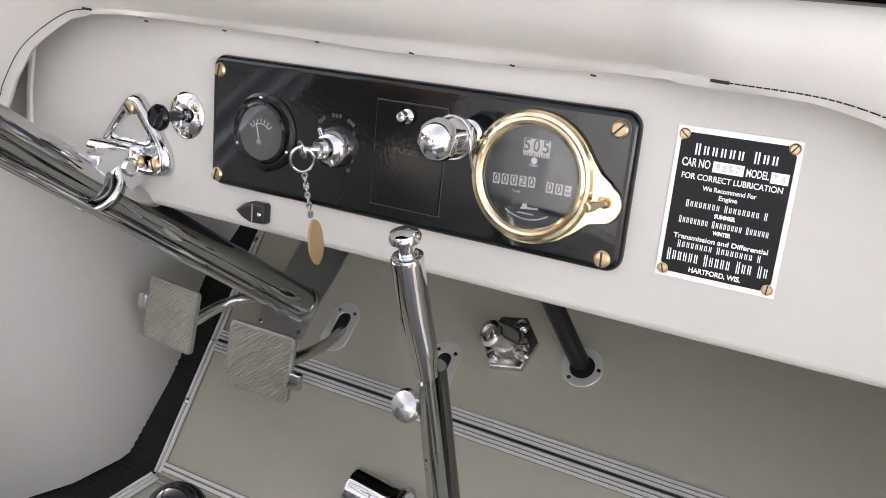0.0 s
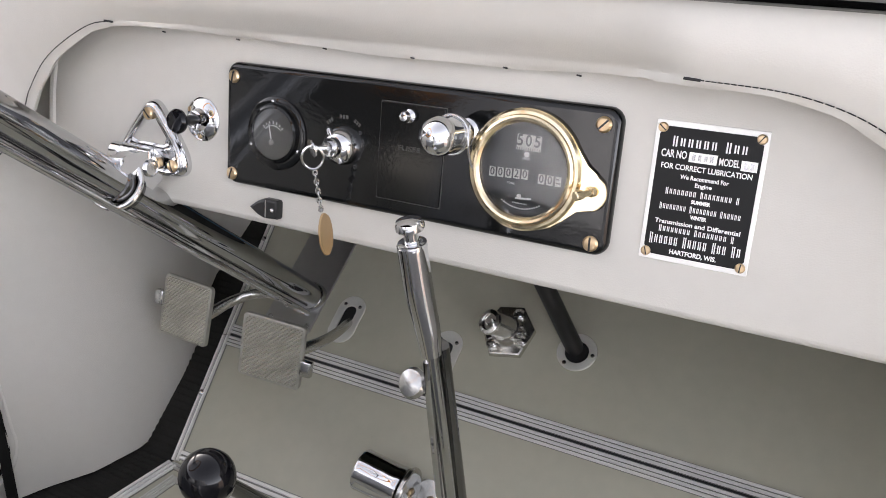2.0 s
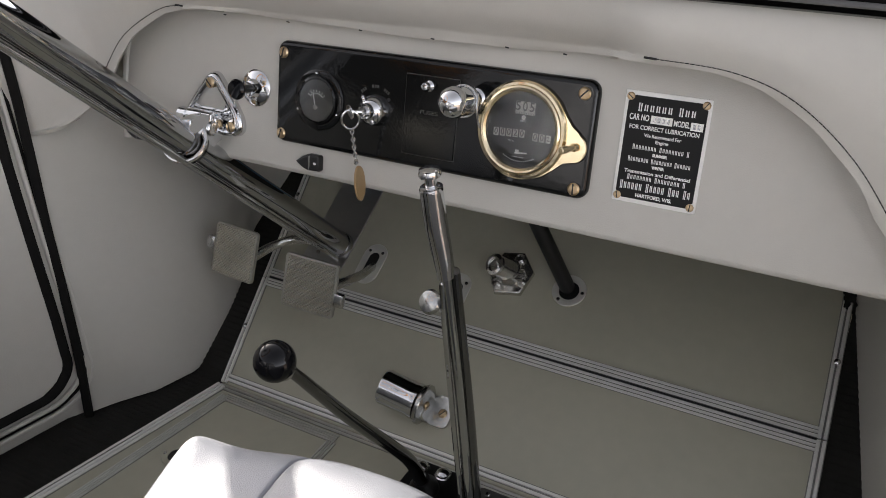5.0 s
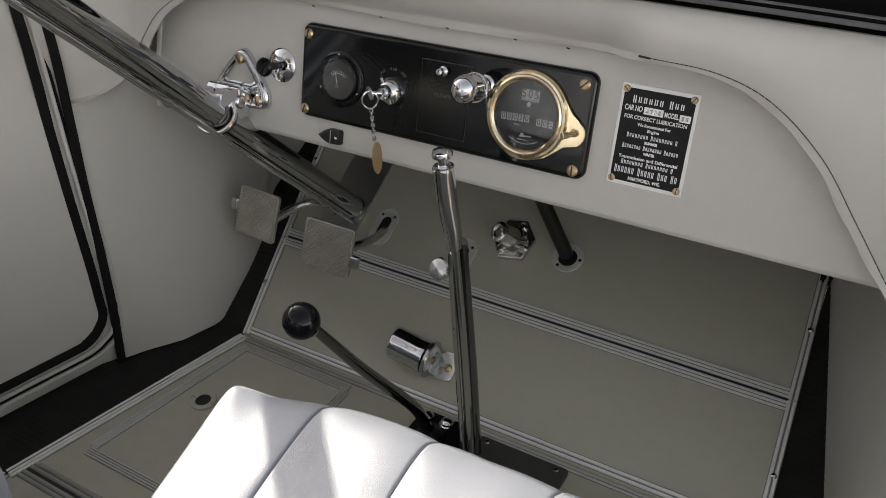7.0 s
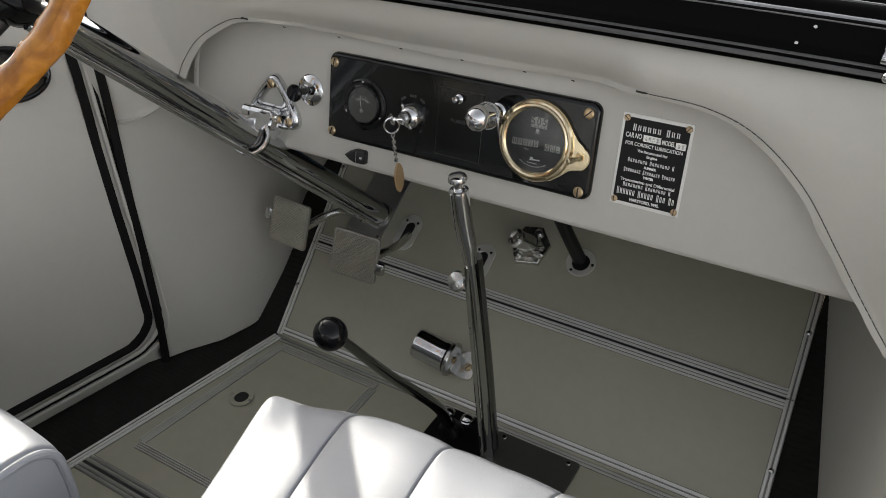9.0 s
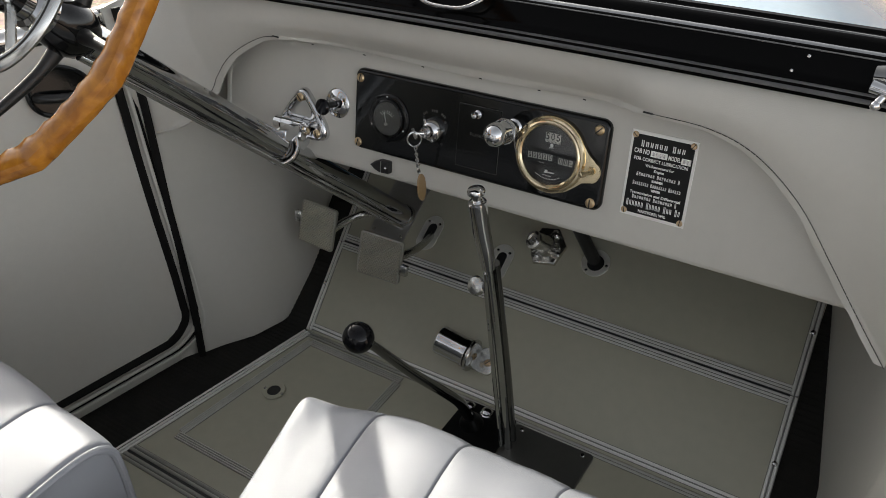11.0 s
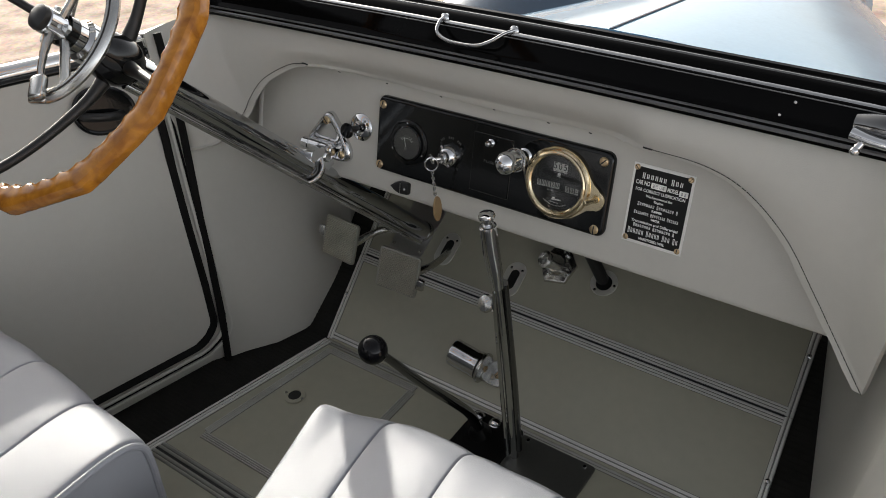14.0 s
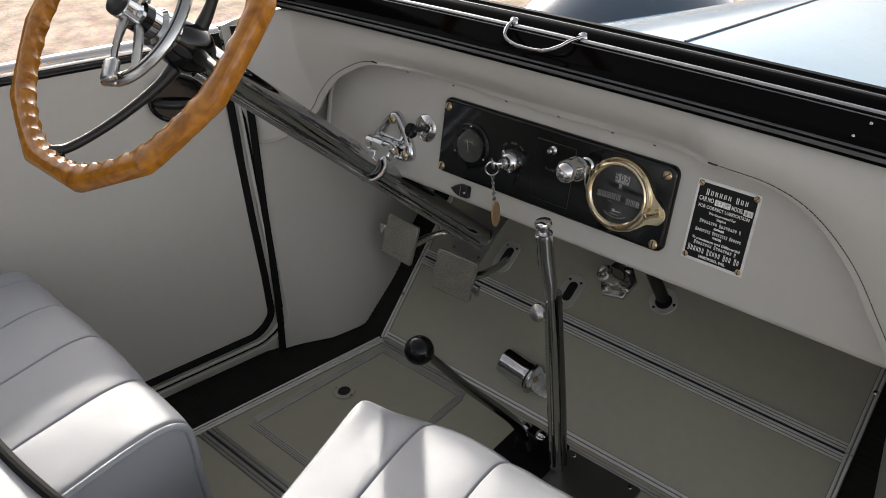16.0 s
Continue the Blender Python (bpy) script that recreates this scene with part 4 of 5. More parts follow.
part("counter_window", at(box(0.0325, -0.0052, 0.0068, 0.0052, 0.0084, 0.0006), dm), IVORY, spd)
part("counter_mark", at(cat(box(0.0320, -0.0034, 0.0072, 0.0030, 0.0010, 0.0003), box(0.0327, -0.0067, 0.0072, 0.0034, 0.0010, 0.0003)), dm), DIAL, spd)
part("maker_mark", at(cat(box(0.0, -0.0245, 0.0068, 0.0150, 0.0016, 0.0004), box(-0.004, -0.0225, 0.0068, 0.004, 0.0030, 0.0004)), dm @ pose(0, 0, 0, 0, 0, 5)), WHITE, spd, "small white maker's mark")
part("small_print", at(cat(*[box(0.0335 * math.cos(radians(a)), 0.0335 * math.sin(radians(a)), 0.0068, 0.0014, 0.0011, 0.0003) for a in range(238, 303, 4)], *[box(-0.007 + 0.0014 * i, -0.0290, 0.0068, 0.0008, 0.0011, 0.0003) for i in range(10)]), dm), WHITE, spd)
part("glass", at(lathe([(0, 0.0140), (0.0415, 0.0118), (0.0415, 0.0124), (0, 0.0147)], 40), dm), GLASS, spd).visible_shadow = False
part("trip_stem", at(cat(lathe([(0, 0), (0.0042, 0), (0.0042, 0.004), (0.0030, 0.0045), (0.0028, 0.012), (0.0040, 0.013), (0.0040, 0.020), (0.0030, 0.021), (0, 0.021)], 16)), gm @ pose(0.0635, -0.0085, 0.004, 8, -28, 0)), BRASS, spd, "brass trip reset stem")

# ---- keys ----
keys = thing("key_ring", DASH @ Vector((0.13, -0.07, 0.05)), "key with a split ring, chain and tan leather tag", "keys")
K0 = DASH @ Vector((0.137, -0.052, PZ + 0.0275))
K1 = Vector((0.1285, -0.060, 0.5125))
part("key", cat(rod(K0, K0.lerp(K1, 0.9), 0.0028, n=10), at(plate(ring_pts(0.0085, 24), 0.002, 0.0006, hole=ring_pts(0.0035, 24)), along(K1, K1 + Vector((0.5, 0.85, 0.1))))), NICKEL, keys)
part("split_ring", at(tube([(0.0100 * math.cos(t), 0.0112 * math.sin(t), 0.0006 * math.sin(3 * t)) for t in np.linspace(0, 2 * math.pi, 40, endpoint=False)], 0.0013, 8, closed=True), along((0.1285, -0.060, 0.5035), (0.1285 + 0.62, -0.060 - 0.78, 0.5035))), NICKEL, keys)
links = []
for i in range(9):
    z = 0.4885 - 0.0047 * i
    links.append(at(tube([(0.0019 * math.cos(t), 0.0031 * math.sin(t), 0) for t in np.linspace(0, 2 * math.pi, 14, endpoint=False)], 0.0010, 6, closed=True), Matrix.Translation((0.129 + 0.0001 * i, -0.060, z)) @ pose(0, 0, 0, 90, 0, 45 + 90 * (i % 2))))
links.append(tube([(0.129, -0.060, 0.488), (0.1295, -0.060, 0.469), (0.130, -0.060, 0.448)], 0.0011, 6))
part("chain", cat(*links), NICKEL, keys)
part("tag", at(plate([(0.0115 * math.cos(t), 0.0225 * math.sin(t)) for t in np.linspace(0, 2 * math.pi, 36, endpoint=False)], 0.0022, 0.0007), Matrix.Translation((0.1305, -0.060, 0.4235)) @ pose(0, 0, 0, 90, 0, 96)), TAG, keys, "tan oval leather tag")

# ---- lubrication plate ----
npl = thing("lubrication_plate", DASH @ Vector((0.473, -0.047, 0)), "silver-bordered black lubrication plate with white lettering", "plate")
part("plate_base", at(plate(rounded(0.4305, -0.1035, 0.5165, 0.0095, 0.0008, 2), 0.0014, 0.0004), DASH), ALU, npl, "bright aluminium border")
fm = on(DASH, 0.4735, -0.047, 0.0014)
oct_ = [(-0.0395, 0.0455), (-0.033, 0.0520), (0.033, 0.0520), (0.0395, 0.0455), (0.0395, -0.0455), (0.033, -0.0520), (-0.033, -0.0520), (-0.0395, -0.0455)]
part("black_field", at(plate(oct_, 0.0005), fm), PLATE_BLACK, npl, "black enamel field")
for x, y in ((-0.0375, 0.0505), (0.0375, 0.0505), (0.0375, -0.0505), (-0.0375, -0.0505)):
    slot_screw(fm @ pose(x, y, 0.0003), 0.0040, npl)
TM = fm @ pose(0, 0, 0.0007)


def text_bars(words, cx, y, h, width, parent=npl, tall=()):
    """Rows of plain bars in place of words; words gives the number of signs in each."""
    n = sum(words) + 0.8 * (len(words) - 1)
    w = width / n
    x = cx - width / 2
    for k, c in enumerate(words):
        for i in range(c):
            hh = h * (1.35 if i == 0 else 1.0)
            for off in (0.30, 0.68):
                part("letter_bar", at(box(x + w * off, y + (hh - h) * 0.1, 0, w * 0.20, hh, 0.0003), TM), WHITE, parent)
            x += w
        x += 0.8 * w


text_bars((6, 3), 0.0, 0.0405, 0.0062, 0.059)
lettering("CAR NO", 0.0084, TM @ pose(-0.0262, 0.0305, 0), WHITE, npl, "lettering", 0.0002, 0.0200, bold=0.00015)
part("number_tab", at(box(-0.0035, 0.0300, 0, 0.0215, 0.0078, 0.0008), TM), ALU, npl, "blank metal number tab")
part("number_bar", at(cat(*[box(-0.0105 + 0.0046 * i, 0.0300, 0.0005, 0.0026, 0.0048, 0.0003) for i in range(4)]), TM), NICKEL, npl)
lettering("MODEL", 0.0078, TM @ pose(0.0165, 0.0292, 0), WHITE, npl, "lettering", 0.0002, 0.0155, bold=0.00015)
part("number_tab", at(box(0.0315, 0.0288, 0, 0.0120, 0.0078, 0.0008), TM), ALU, npl, "blank metal number tab")
part("number_bar", at(cat(*[box(0.0292 + 0.0046 * i, 0.0288, 0.0005, 0.0026, 0.0048, 0.0003) for i in range(2)]), TM), NICKEL, npl)
lettering("FOR CORRECT LUBRICATION", 0.0060, TM @ pose(0, 0.0208, 0), WHITE, npl, "lettering", 0.0002, 0.0700, bold=0.0001)
lettering("We Recommend For", 0.0048, TM @ pose(0, 0.0135, 0), WHITE, npl, "lettering", 0.0002, 0.0375, bold=0.0001)
lettering("Engine", 0.0046, TM @ pose(0, 0.0082, 0), WHITE, npl, "lettering", 0.0002, 0.0130, bold=0.0001)
text_bars((8, 8, 1), 0.0, 0.0010, 0.0040, 0.0580)
lettering("SUMMER", 0.0040, TM @ pose(0, -0.0052, 0), WHITE, npl, "lettering", 0.0002, 0.0150, bold=0.0002)
text_bars((8, 8, 6), 0.0, -0.0115, 0.0040, 0.0640)
lettering("WINTER", 0.0040, TM @ pose(0, -0.0175, 0), WHITE, npl, "lettering", 0.0002, 0.0128, bold=0.0002)
lettering("Transmission and Differential", 0.0050, TM @ pose(0, -0.0240, 0), WHITE, npl, "lettering", 0.0002, 0.0670, bold=0.0001)
text_bars((8, 8, 1), 0.0, -0.0298, 0.0040, 0.0600)
text_bars((6, 5, 3, 2), 0.0, -0.0390, 0.0066, 0.0730)
lettering("HARTFORD, WIS.", 0.0052, TM @ pose(0, -0.0478, 0), WHITE, npl, "lettering", 0.0002, 0.0370, bold=0.00015)

# ---- small fittings on the board ----
choke = thing("choke_knob", DASH @ Vector((-0.049, -0.05, 0)), "black pull knob in a round chrome escutcheon", "knob")
cm = on(DASH, -0.050, -0.050, 0)
part("escutcheon", at(lathe([(0, 0), (0.0232, 0), (0.0232, 0.0015), (0.0205, 0.004), (0.012, 0.0065), (0.0095, 0.0125), (0.007, 0.0135), (0, 0.0135)], 36), cm), CHROME, choke)
for a in (28, 148, 268):
    slot_screw(cm @ pose(0.0172 * math.cos(radians(a)), 0.0172 * math.sin(radians(a)), 0.0042), 0.0032, choke)
part("stem", at(lathe([(0, 0.013), (0.0052, 0.013), (0.0052, 0.030), (0, 0.030)], 16), cm), BLACK_SATIN, choke)
part("knob", at(lathe([(0, 0.028), (0.006, 0.028), (0.0075, 0.031), (0.0125, 0.035), (0.0128, 0.038), (0.0105, 0.0415), (0.004, 0.0425), (0, 0.0425)], 28), cm), RUBBER, choke)

for cu, cv in ((0.042, -0.130), (-0.262, -0.138)):
    vee = thing("dash_clip", DASH @ Vector((cu, cv, 0)), "small black arrow-shaped clip on the instrument board", "clip", "dash clips")
    cm = on(DASH, cu - 0.042, cv + 0.130)
    part("clip_body", at(plate([(0.022, -0.131), (0.032, -0.1235), (0.0415, -0.1195), (0.0575, -0.1195), (0.0595, -0.1215), (0.0595, -0.1375), (0.0575, -0.1395), (0.0415, -0.1405), (0.032, -0.1375)], 0.009, 0.003), cm), BLACK_SATIN, vee)
    part("band", at(box(0.0445, -0.130, 0.0088, 0.0016, 0.018, 0.001), cm), NICKEL, vee)
    part("screw", at(ball((0.0535, -0.130, 0.009), 0.0026, 12), cm), NICKEL, vee)

# ---- steering column, its bracket and the wheel ----
CB, CT = Vector((-0.115, 0.195, 0.14)), Vector((-0.112, -0.428, 0.811))
AX = (CT - CB).normalized()
COLM = along(CB, CT)
COLLEN = (CT - CB).length
col = thing("steering_column", CB, "polished chrome steering column tube", "steering column")
part("column_tube", at(lathe([(0, -0.02), (0.0205, -0.02), (0.0205, COLLEN - 0.13), (0.0225, COLLEN - 0.128), (0.0225, COLLEN - 0.11), (0, COLLEN - 0.11)], 36), COLM), COLUMN, col)
part("lower_collar", at(lathe([(0.020, 0.0), (0.0228, 0.0), (0.0228, 0.012), (0.0215, 0.014), (0.020, 0.014)], 36), COLM), NICKEL, col)
part("control_rod", at(rod((0.012, -0.026, 0.02), (0.012, -0.026, COLLEN - 0.10), 0.0045, n=12), COLM), CHROME, col, "thin control rod beside the tube")
part("foot_plate", at(plate(rounded(-0.176, 0.229, -0.092, 0.43, 0.004, 2), 0.003, 0.001), TOE), STEEL, col, "polished steel plate round the column")
for u, s in ((-0.100, 0.240), (-0.167, 0.240), (-0.150, 0.262)):
    part("screw", at(lathe([(0, 0), (0.004, 0), (0.003, 0.0018), (0, 0.0022)], 12), on(TOE, u, s, 0.003)), NICKEL, col)

br = thing("column_bracket", DASH @ Vector((-0.125, -0.08, 0)), "chrome triangular bracket clamping the steering column", "bracket")
half = [(-0.1170, -0.0365), (-0.1105, -0.0382), (-0.1045, -0.0432), (-0.0915, -0.0585), (-0.0784, -0.0757), (-0.0685, -0.0913), (-0.0660, -0.1040), (-0.0700, -0.1122), (-0.0780, -0.1165), (-0.0914, -0.1185), (-0.1050, -0.1190)]
arch = half + [(-0.234 - x, y) for x, y in half[:0:-1]]
spade = [(p.x, p.y) for p in smooth_path([(x, y, 0) for x, y in arch[::-1] + arch[-1:]], 4)[:-1]]
part("plate", at(shell(spade, [(1.0, 0), (1.0, 0.003), (0.985, 0.0065), (0.94, 0.0095), (0.88, 0.0112), (0.80, 0.0112), (0.76, 0.0104), (0.72, 0.0090), (0.70, 0.0086), (0.40, 0.0086)], (-0.1170, -0.085)), DASH), CHROME, br, sharp=75)
for x, y in ((-0.1190, -0.0515), (-0.0835, -0.1045), (-0.1505, -0.1045)):
    slot_screw(on(DASH, x, y, 0.0108), 0.0070, br)
clp = CB + AX * ((0.452 - CB.z) / AX.z)
for x0, x1, r in ((-0.162, -0.146, 0.0105), (-0.145, -0.121, 0.0112), (-0.120, -0.104, 0.0105)):
    part("knuckle", rod(DASH @ Vector((x0, -0.097, 0.020)), DASH @ Vector((x1, -0.097, 0.020)), r, n=22, bevel=0.0015), CHROME, br)
part("clamp_nut", rod(DASH @ Vector((-0.104, -0.100, 0.020)), DASH @ Vector((-0.094, -0.100, 0.020)), 0.0085, n=6, bevel=0.001), POLISHED, br)
fin = [(-0.093, 0.480), (-0.072, 0.479), (-0.050, 0.470), (-0.041, 0.459), (-0.040, 0.440), (-0.055, 0.434), (-0.069, 0.431), (-0.086, 0.436), (-0.098, 0.452)]
FIN = Matrix(((0, 0, 1, -0.112), (1, 0, 0, 0), (0, 1, 0, 0), (0, 0, 0, 1)))
part("fin", at(plate([(p.x, p.y) for p in smooth_path([(y, z, 0) for y, z in fin + fin[:1]], 4)[:-1]], 0.016, 0.005, 5), FIN), CHROME, br, sharp=70, label="smooth fin between the bracket and the column")
part("pivot_boss", at(lathe([(0, 0), (0.0098, 0), (0.0098, 0.002), (0.0082, 0.0034), (0.0072, 0.0022), (0, 0.0022)], 26), FIN @ pose(-0.058, 0.456, 0.0155)), NICKEL, br)
part("clamp_band", at(lathe([(0.0207, -0.013), (0.0226, -0.012), (0.0226, 0.012), (0.0207, 0.013)], 36), along(clp - AX * 0.012, clp + AX)), DARK_STEEL, br, "dark band round the column")
ringc = clp - AX * 0.004
part("clamp_ring", at(tube([(0.0275 * math.cos(t), 0.0275 * math.sin(t), 0.0) for t in np.linspace(0, 2 * math.pi, 40, endpoint=False)], 0.0032, 10, closed=True), along(ringc, ringc + AX + Vector((0.30, 0, 0)))), POLISHED, br)

whl = thing("steering_wheel", CT, "varnished wooden steering wheel with a scalloped rim", "steering wheel")
WM = along(CT, CT + AX)
NS, STEPS, SEC = 12, 288, 14
rim = B()
rings = []
for i in range(STEPS):
    th = 2 * math.pi * i / STEPS
    ph = ((th + radians(16)) % (2 * math.pi / NS)) - math.pi / NS
    ro = 0.2285 / math.cos(ph) * math.cos(math.pi / NS)
    ri = 0.1925 + 0.0036 * abs(math.sin(th * NS * 2))
    rc, a, b = (ro + ri) / 2, (ro - ri) / 2, 0.0135
    ring = []
    for j in range(SEC):
        f = 2 * math.pi * j / SEC
        c, s = math.cos(f), math.sin(f)
        r = rc + a * math.copysign(abs(c) ** 0.75, c)
        h = b * math.copysign(abs(s) ** 0.8, s)
        ring.append(rim.verts.new((r * math.cos(th), r * math.sin(th), h)))
    rings.append(ring)
for i in range(STEPS):
    p, q = rings[i], rings[(i + 1) % STEPS]
    for j in range(SEC):
        k = (j + 1) % SEC
        rim.faces.new((p[j], p[k], q[k], q[j]))
part("rim", at(rim, WM), WOOD, whl, sharp=28)
part("hub", at(lathe([(0, -0.115), (0.020, -0.115), (0.030, -0.10), (0.034, -0.085), (0.030, -0.06), (0.024, -0.045), (0.020, -0.02), (0.020, 0.0), (0, 0.0)], 32), WM), BLACK, whl)
for k in range(4):
    a = radians(-100 + 90 * k)
    c, s = math.cos(a), math.sin(a)
    part("spoke", at(tube([(0.018 * c, 0.018 * s, -0.085), (0.06 * c, 0.06 * s, -0.078), (0.11 * c, 0.11 * s, -0.060), (0.155 * c, 0.155 * s, -0.038), (0.185 * c, 0.185 * s, -0.018), (0.197 * c, 0.197 * s, -0.002)], [0.011, 0.0075, 0.0064, 0.0060, 0.0062, 0.0075], 14), WM), BLACK_SATIN, whl, "curved black spoke")
    part("spoke_foot", at(ball((0.2 * c, 0.2 * s, -0.010), 0.011, 14), WM), BLACK, whl)

quad = thing("spark_quadrant", CT, "nickel spark and throttle quadrant with two levers", "quadrant")
part("sector", at(tube([(0.089 * math.cos(radians(a)), 0.089 * math.sin(radians(a)), 0.004) for a in range(-70, 131, 10)], [0.0085, 0.0075, 0.008, 0.008, 0.008, 0.008, 0.005], 10, flat=0.55), WM), AGED, quad)
part("sector_groove", at(tube([(0.0890 * math.cos(radians(k)), 0.0890 * math.sin(radians(k)), 0.0092) for k in range(-62, 121, 10)], 0.0012, 6), WM), BLACK_SATIN, quad, "dark groove along the sector")
part("sector_end", at(box(0, 0, 0, 0.030, 0.016, 0.010, 0.0045, 3), WM @ pose(0.088 * math.cos(radians(-76)), 0.088 * math.sin(radians(-76)), 0.004, 0, 0, 14)), AGED, quad)
for a in (-48, 95):
    part("sector_arm", at(tube([(0.012 * math.cos(radians(a)), 0.012 * math.sin(radians(a)), -0.004), (0.05 * math.cos(radians(a)), 0.05 * math.sin(radians(a)), 0.0), (0.088 * math.cos(radians(a)), 0.088 * math.sin(radians(a)), 0.004)], 0.006, 10), WM), AGED, quad)
part("hub_barrel", at(lathe([(0, -0.05), (0.026, -0.05), (0.026, -0.028), (0.0205, -0.024), (0.0205, -0.012), (0.0150, -0.010), (0.0150, 0.002), (0.0162, 0.003), (0.0162, 0.024), (0.0150, 0.0255), (0, 0.0255)], 32), WM), CHROME, quad)
part("horn_button", at(lathe([(0, 0.0250), (0.0150, 0.0250), (0.0160, 0.028), (0.0150, 0.033), (0.008, 0.0365), (0, 0.037)], 28), WM), BLACK_SATIN, quad, "black horn button")
for a, z in ((-66, 0.014), (70, 0.006)):
    c, s = math.cos(radians(a)), math.sin(radians(a))
    lv = part("control_lever", at(tube([(0.010 * c, 0.010 * s, z), (0.05 * c, 0.05 * s, z + 0.004), (0.078 * c, 0.078 * s, z + 0.002)], [0.009, 0.0062, 0.0055], 10, flat=0.7), WM), AGED, quad)
    part("paddle", at(box(0, 0, 0, 0.020, 0.030, 0.014, 0.005, 3), WM @ pose(0.084 * c, 0.084 * s, z + 0.004, 0, 0, a + 90)), AGED, lv)
for a in (0, 120, 240):
    part("nut", at(lathe([(0, 0), (0.006, 0), (0.006, 0.005), (0.004, 0.0065), (0, 0.0065)], 6), WM @ pose(0.021 * math.cos(radians(a)), 0.021 * math.sin(radians(a)), 0.004)), AGED, quad)


# ---- pedals and floor fittings ----
def pedal(name, centre, across, up, w, h, lug_side, arm, label):
    """A square cast pad with raised diamonds on a bent arm."""
    t = thing(name, centre, label, "pedal", "foot pedals")
    u = Vector(up).normalized()
    x = Vector(across).normalized()
    n = x.cross(u).normalized()
    m = Matrix.Translation(centre) @ Matrix((x, u, n)).transposed().to_4x4()
    part("pad", at(plate(rounded(-w / 2, -h / 2, w / 2, h / 2, 0.006, 4), 0.006, 0.0012), m), GROOVE, t)
    st = 0.0054
    bm = B()
    nx, ny = int((w - 0.004) / st), int((h - 0.005) / (st / 2))
    for i in range(nx):
        for j in range(ny):
            cx, cy = (i - (nx - 1) / 2) * st + (st / 4 if j % 2 else -st / 4), (j - (ny - 1) / 2) * st / 2
            q = st * 0.44
            v = [bm.verts.new((cx + dx, cy + dy, 0.0058)) for dx, dy in ((-q, 0), (0, -q), (q, 0), (0, q))]
            tp = bm.verts.new((cx, cy, 0.0058 + 0.0029))
            for k in range(4):
                bm.faces.new((v[k], v[(k + 1) % 4], tp))
    part("tread", at(bm, m), CAST, t, sharp=12)
    lx = lug_side * (w / 2 + 0.006)
    part("side_lug", at(cat(box(lx, -0.010 if lug_side > 0 else 0.005, 0.004, 0.016, 0.021, 0.010, 0.003, 2)), m), NICKEL, t)
    part("arm", tube(arm, [0.0080, 0.0070, 0.0066, 0.0066], 14), ARM, t, "satin nickel arm")
    return t


pedal("brake_pedal", (-0.020, -0.0035, 0.2051), (0.977, 0.161, -0.14), (0.088, 0.292, 0.953), 0.0838, 0.0829, 1, [(0.002, 0.010, 0.200), (0.004, 0.055, 0.185), (-0.018, 0.120, 0.154), (-0.046, 0.19, 0.124)], "nickel brake pedal with a diamond-tread pad")
pedal("clutch_pedal", (-0.1844, 0.022, 0.2051), (0.999, -0.032, -0.034), (0.043, 0.398, 0.916), 0.0838, 0.0812, -1, [(-0.160, 0.030, 0.198), (-0.146, 0.070, 0.202), (-0.125, 0.105, 0.198), (-0.110, 0.20, 0.13)], "nickel clutch pedal with a diamond-tread pad")


def escutcheon(u, s, w, h, hole_w, hole_h, label, m=TOE, screws=((0.6, 0.62), (-0.6, 0.62), (0.0, -0.82)), metal=RING):
    t = thing("floor_escutcheon", m @ Vector((u, s, 0)), label, "escutcheon", "floor escutcheons")
    part("ring", at(plate(oval(0, 0, w, h, 32), 0.0025, 0.0008, hole=oval(0, 0, hole_w, hole_h, 32)), on(m, u, s)), metal, t)
    part("opening", at(plate(oval(0, 0, hole_w, hole_h, 32), 0.0006), on(m, u, s)), BLACK_SATIN, t, "dark opening")
    for a, b in screws:
        part("screw", at(lathe([(0, 0), (0.0030, 0), (0.0024, 0.0010), (0, 0.0013)], 12), on(m, u + a * w * 0.95, s + b * h * 0.95, 0.0025)), NICKEL, t)


escutcheon(-0.045, 0.267, 0.0215, 0.038, 0.0095, 0.0215, "oval aluminium escutcheon round the brake pedal arm")
escutcheon(0.119, 0.253, 0.0215, 0.038, 0.0095, 0.0215, "oval aluminium escutcheon in the upper toe board")
escutcheon(0.2915, 0.307, 0.0262, 0.0263, 0.0155, 0.0156, "round aluminium escutcheon round a black brace", screws=((0.85, 0.0), (-0.43, 0.73), (-0.43, -0.73)))
FLOOR = Matrix.Identity(4)
escutcheon(-0.1385, -0.2125, 0.021, 0.0211, 0.0125, 0.0126, "small round escutcheon in the floor", FLOOR, ((1.0, 0.0), (-0.9, -0.2)), LINO)

brace = thing("brace_rod", toe_pt(0.2915, 0.307), "black painted brace rod running up behind the board", "rod")
part("bar", rod(toe_pt(0.2925, 0.307, -0.02), (0.195, 0.162, 0.42), 0.0118, n=20), BLACK_SATIN, brace)

valve = thing("foot_switch", toe_pt(0.194, 0.310), "polished cast foot switch on a hexagonal base", "switch")
vm = on(TOE, 0.195, 0.309, 0, 12)
part("base", at(plate([(0.037 * math.cos(radians(q)), 0.042 * math.sin(radians(q))) for q in (5, 62, 118, 175, 236, 304)], 0.008, 0.003, 3), vm), ARM, valve)
part("body", at(cat(lathe([(0, 0.007), (0.024, 0.007), (0.022, 0.013), (0.018, 0.020), (0.0, 0.026)], 24), tube([(0.0, 0.0, 0.010), (-0.006, -0.003, 0.026), (-0.013, -0.006, 0.042)], [0.019, 0.0165, 0.0155], 20), *[box(0.016, 0.002 - 0.009 * k, 0.013, 0.016, 0.004, 0.012, 0.0015) for k in range(3)]), vm), ARM, valve)
tip = Vector((-0.0132, -0.0065, 0.0425))
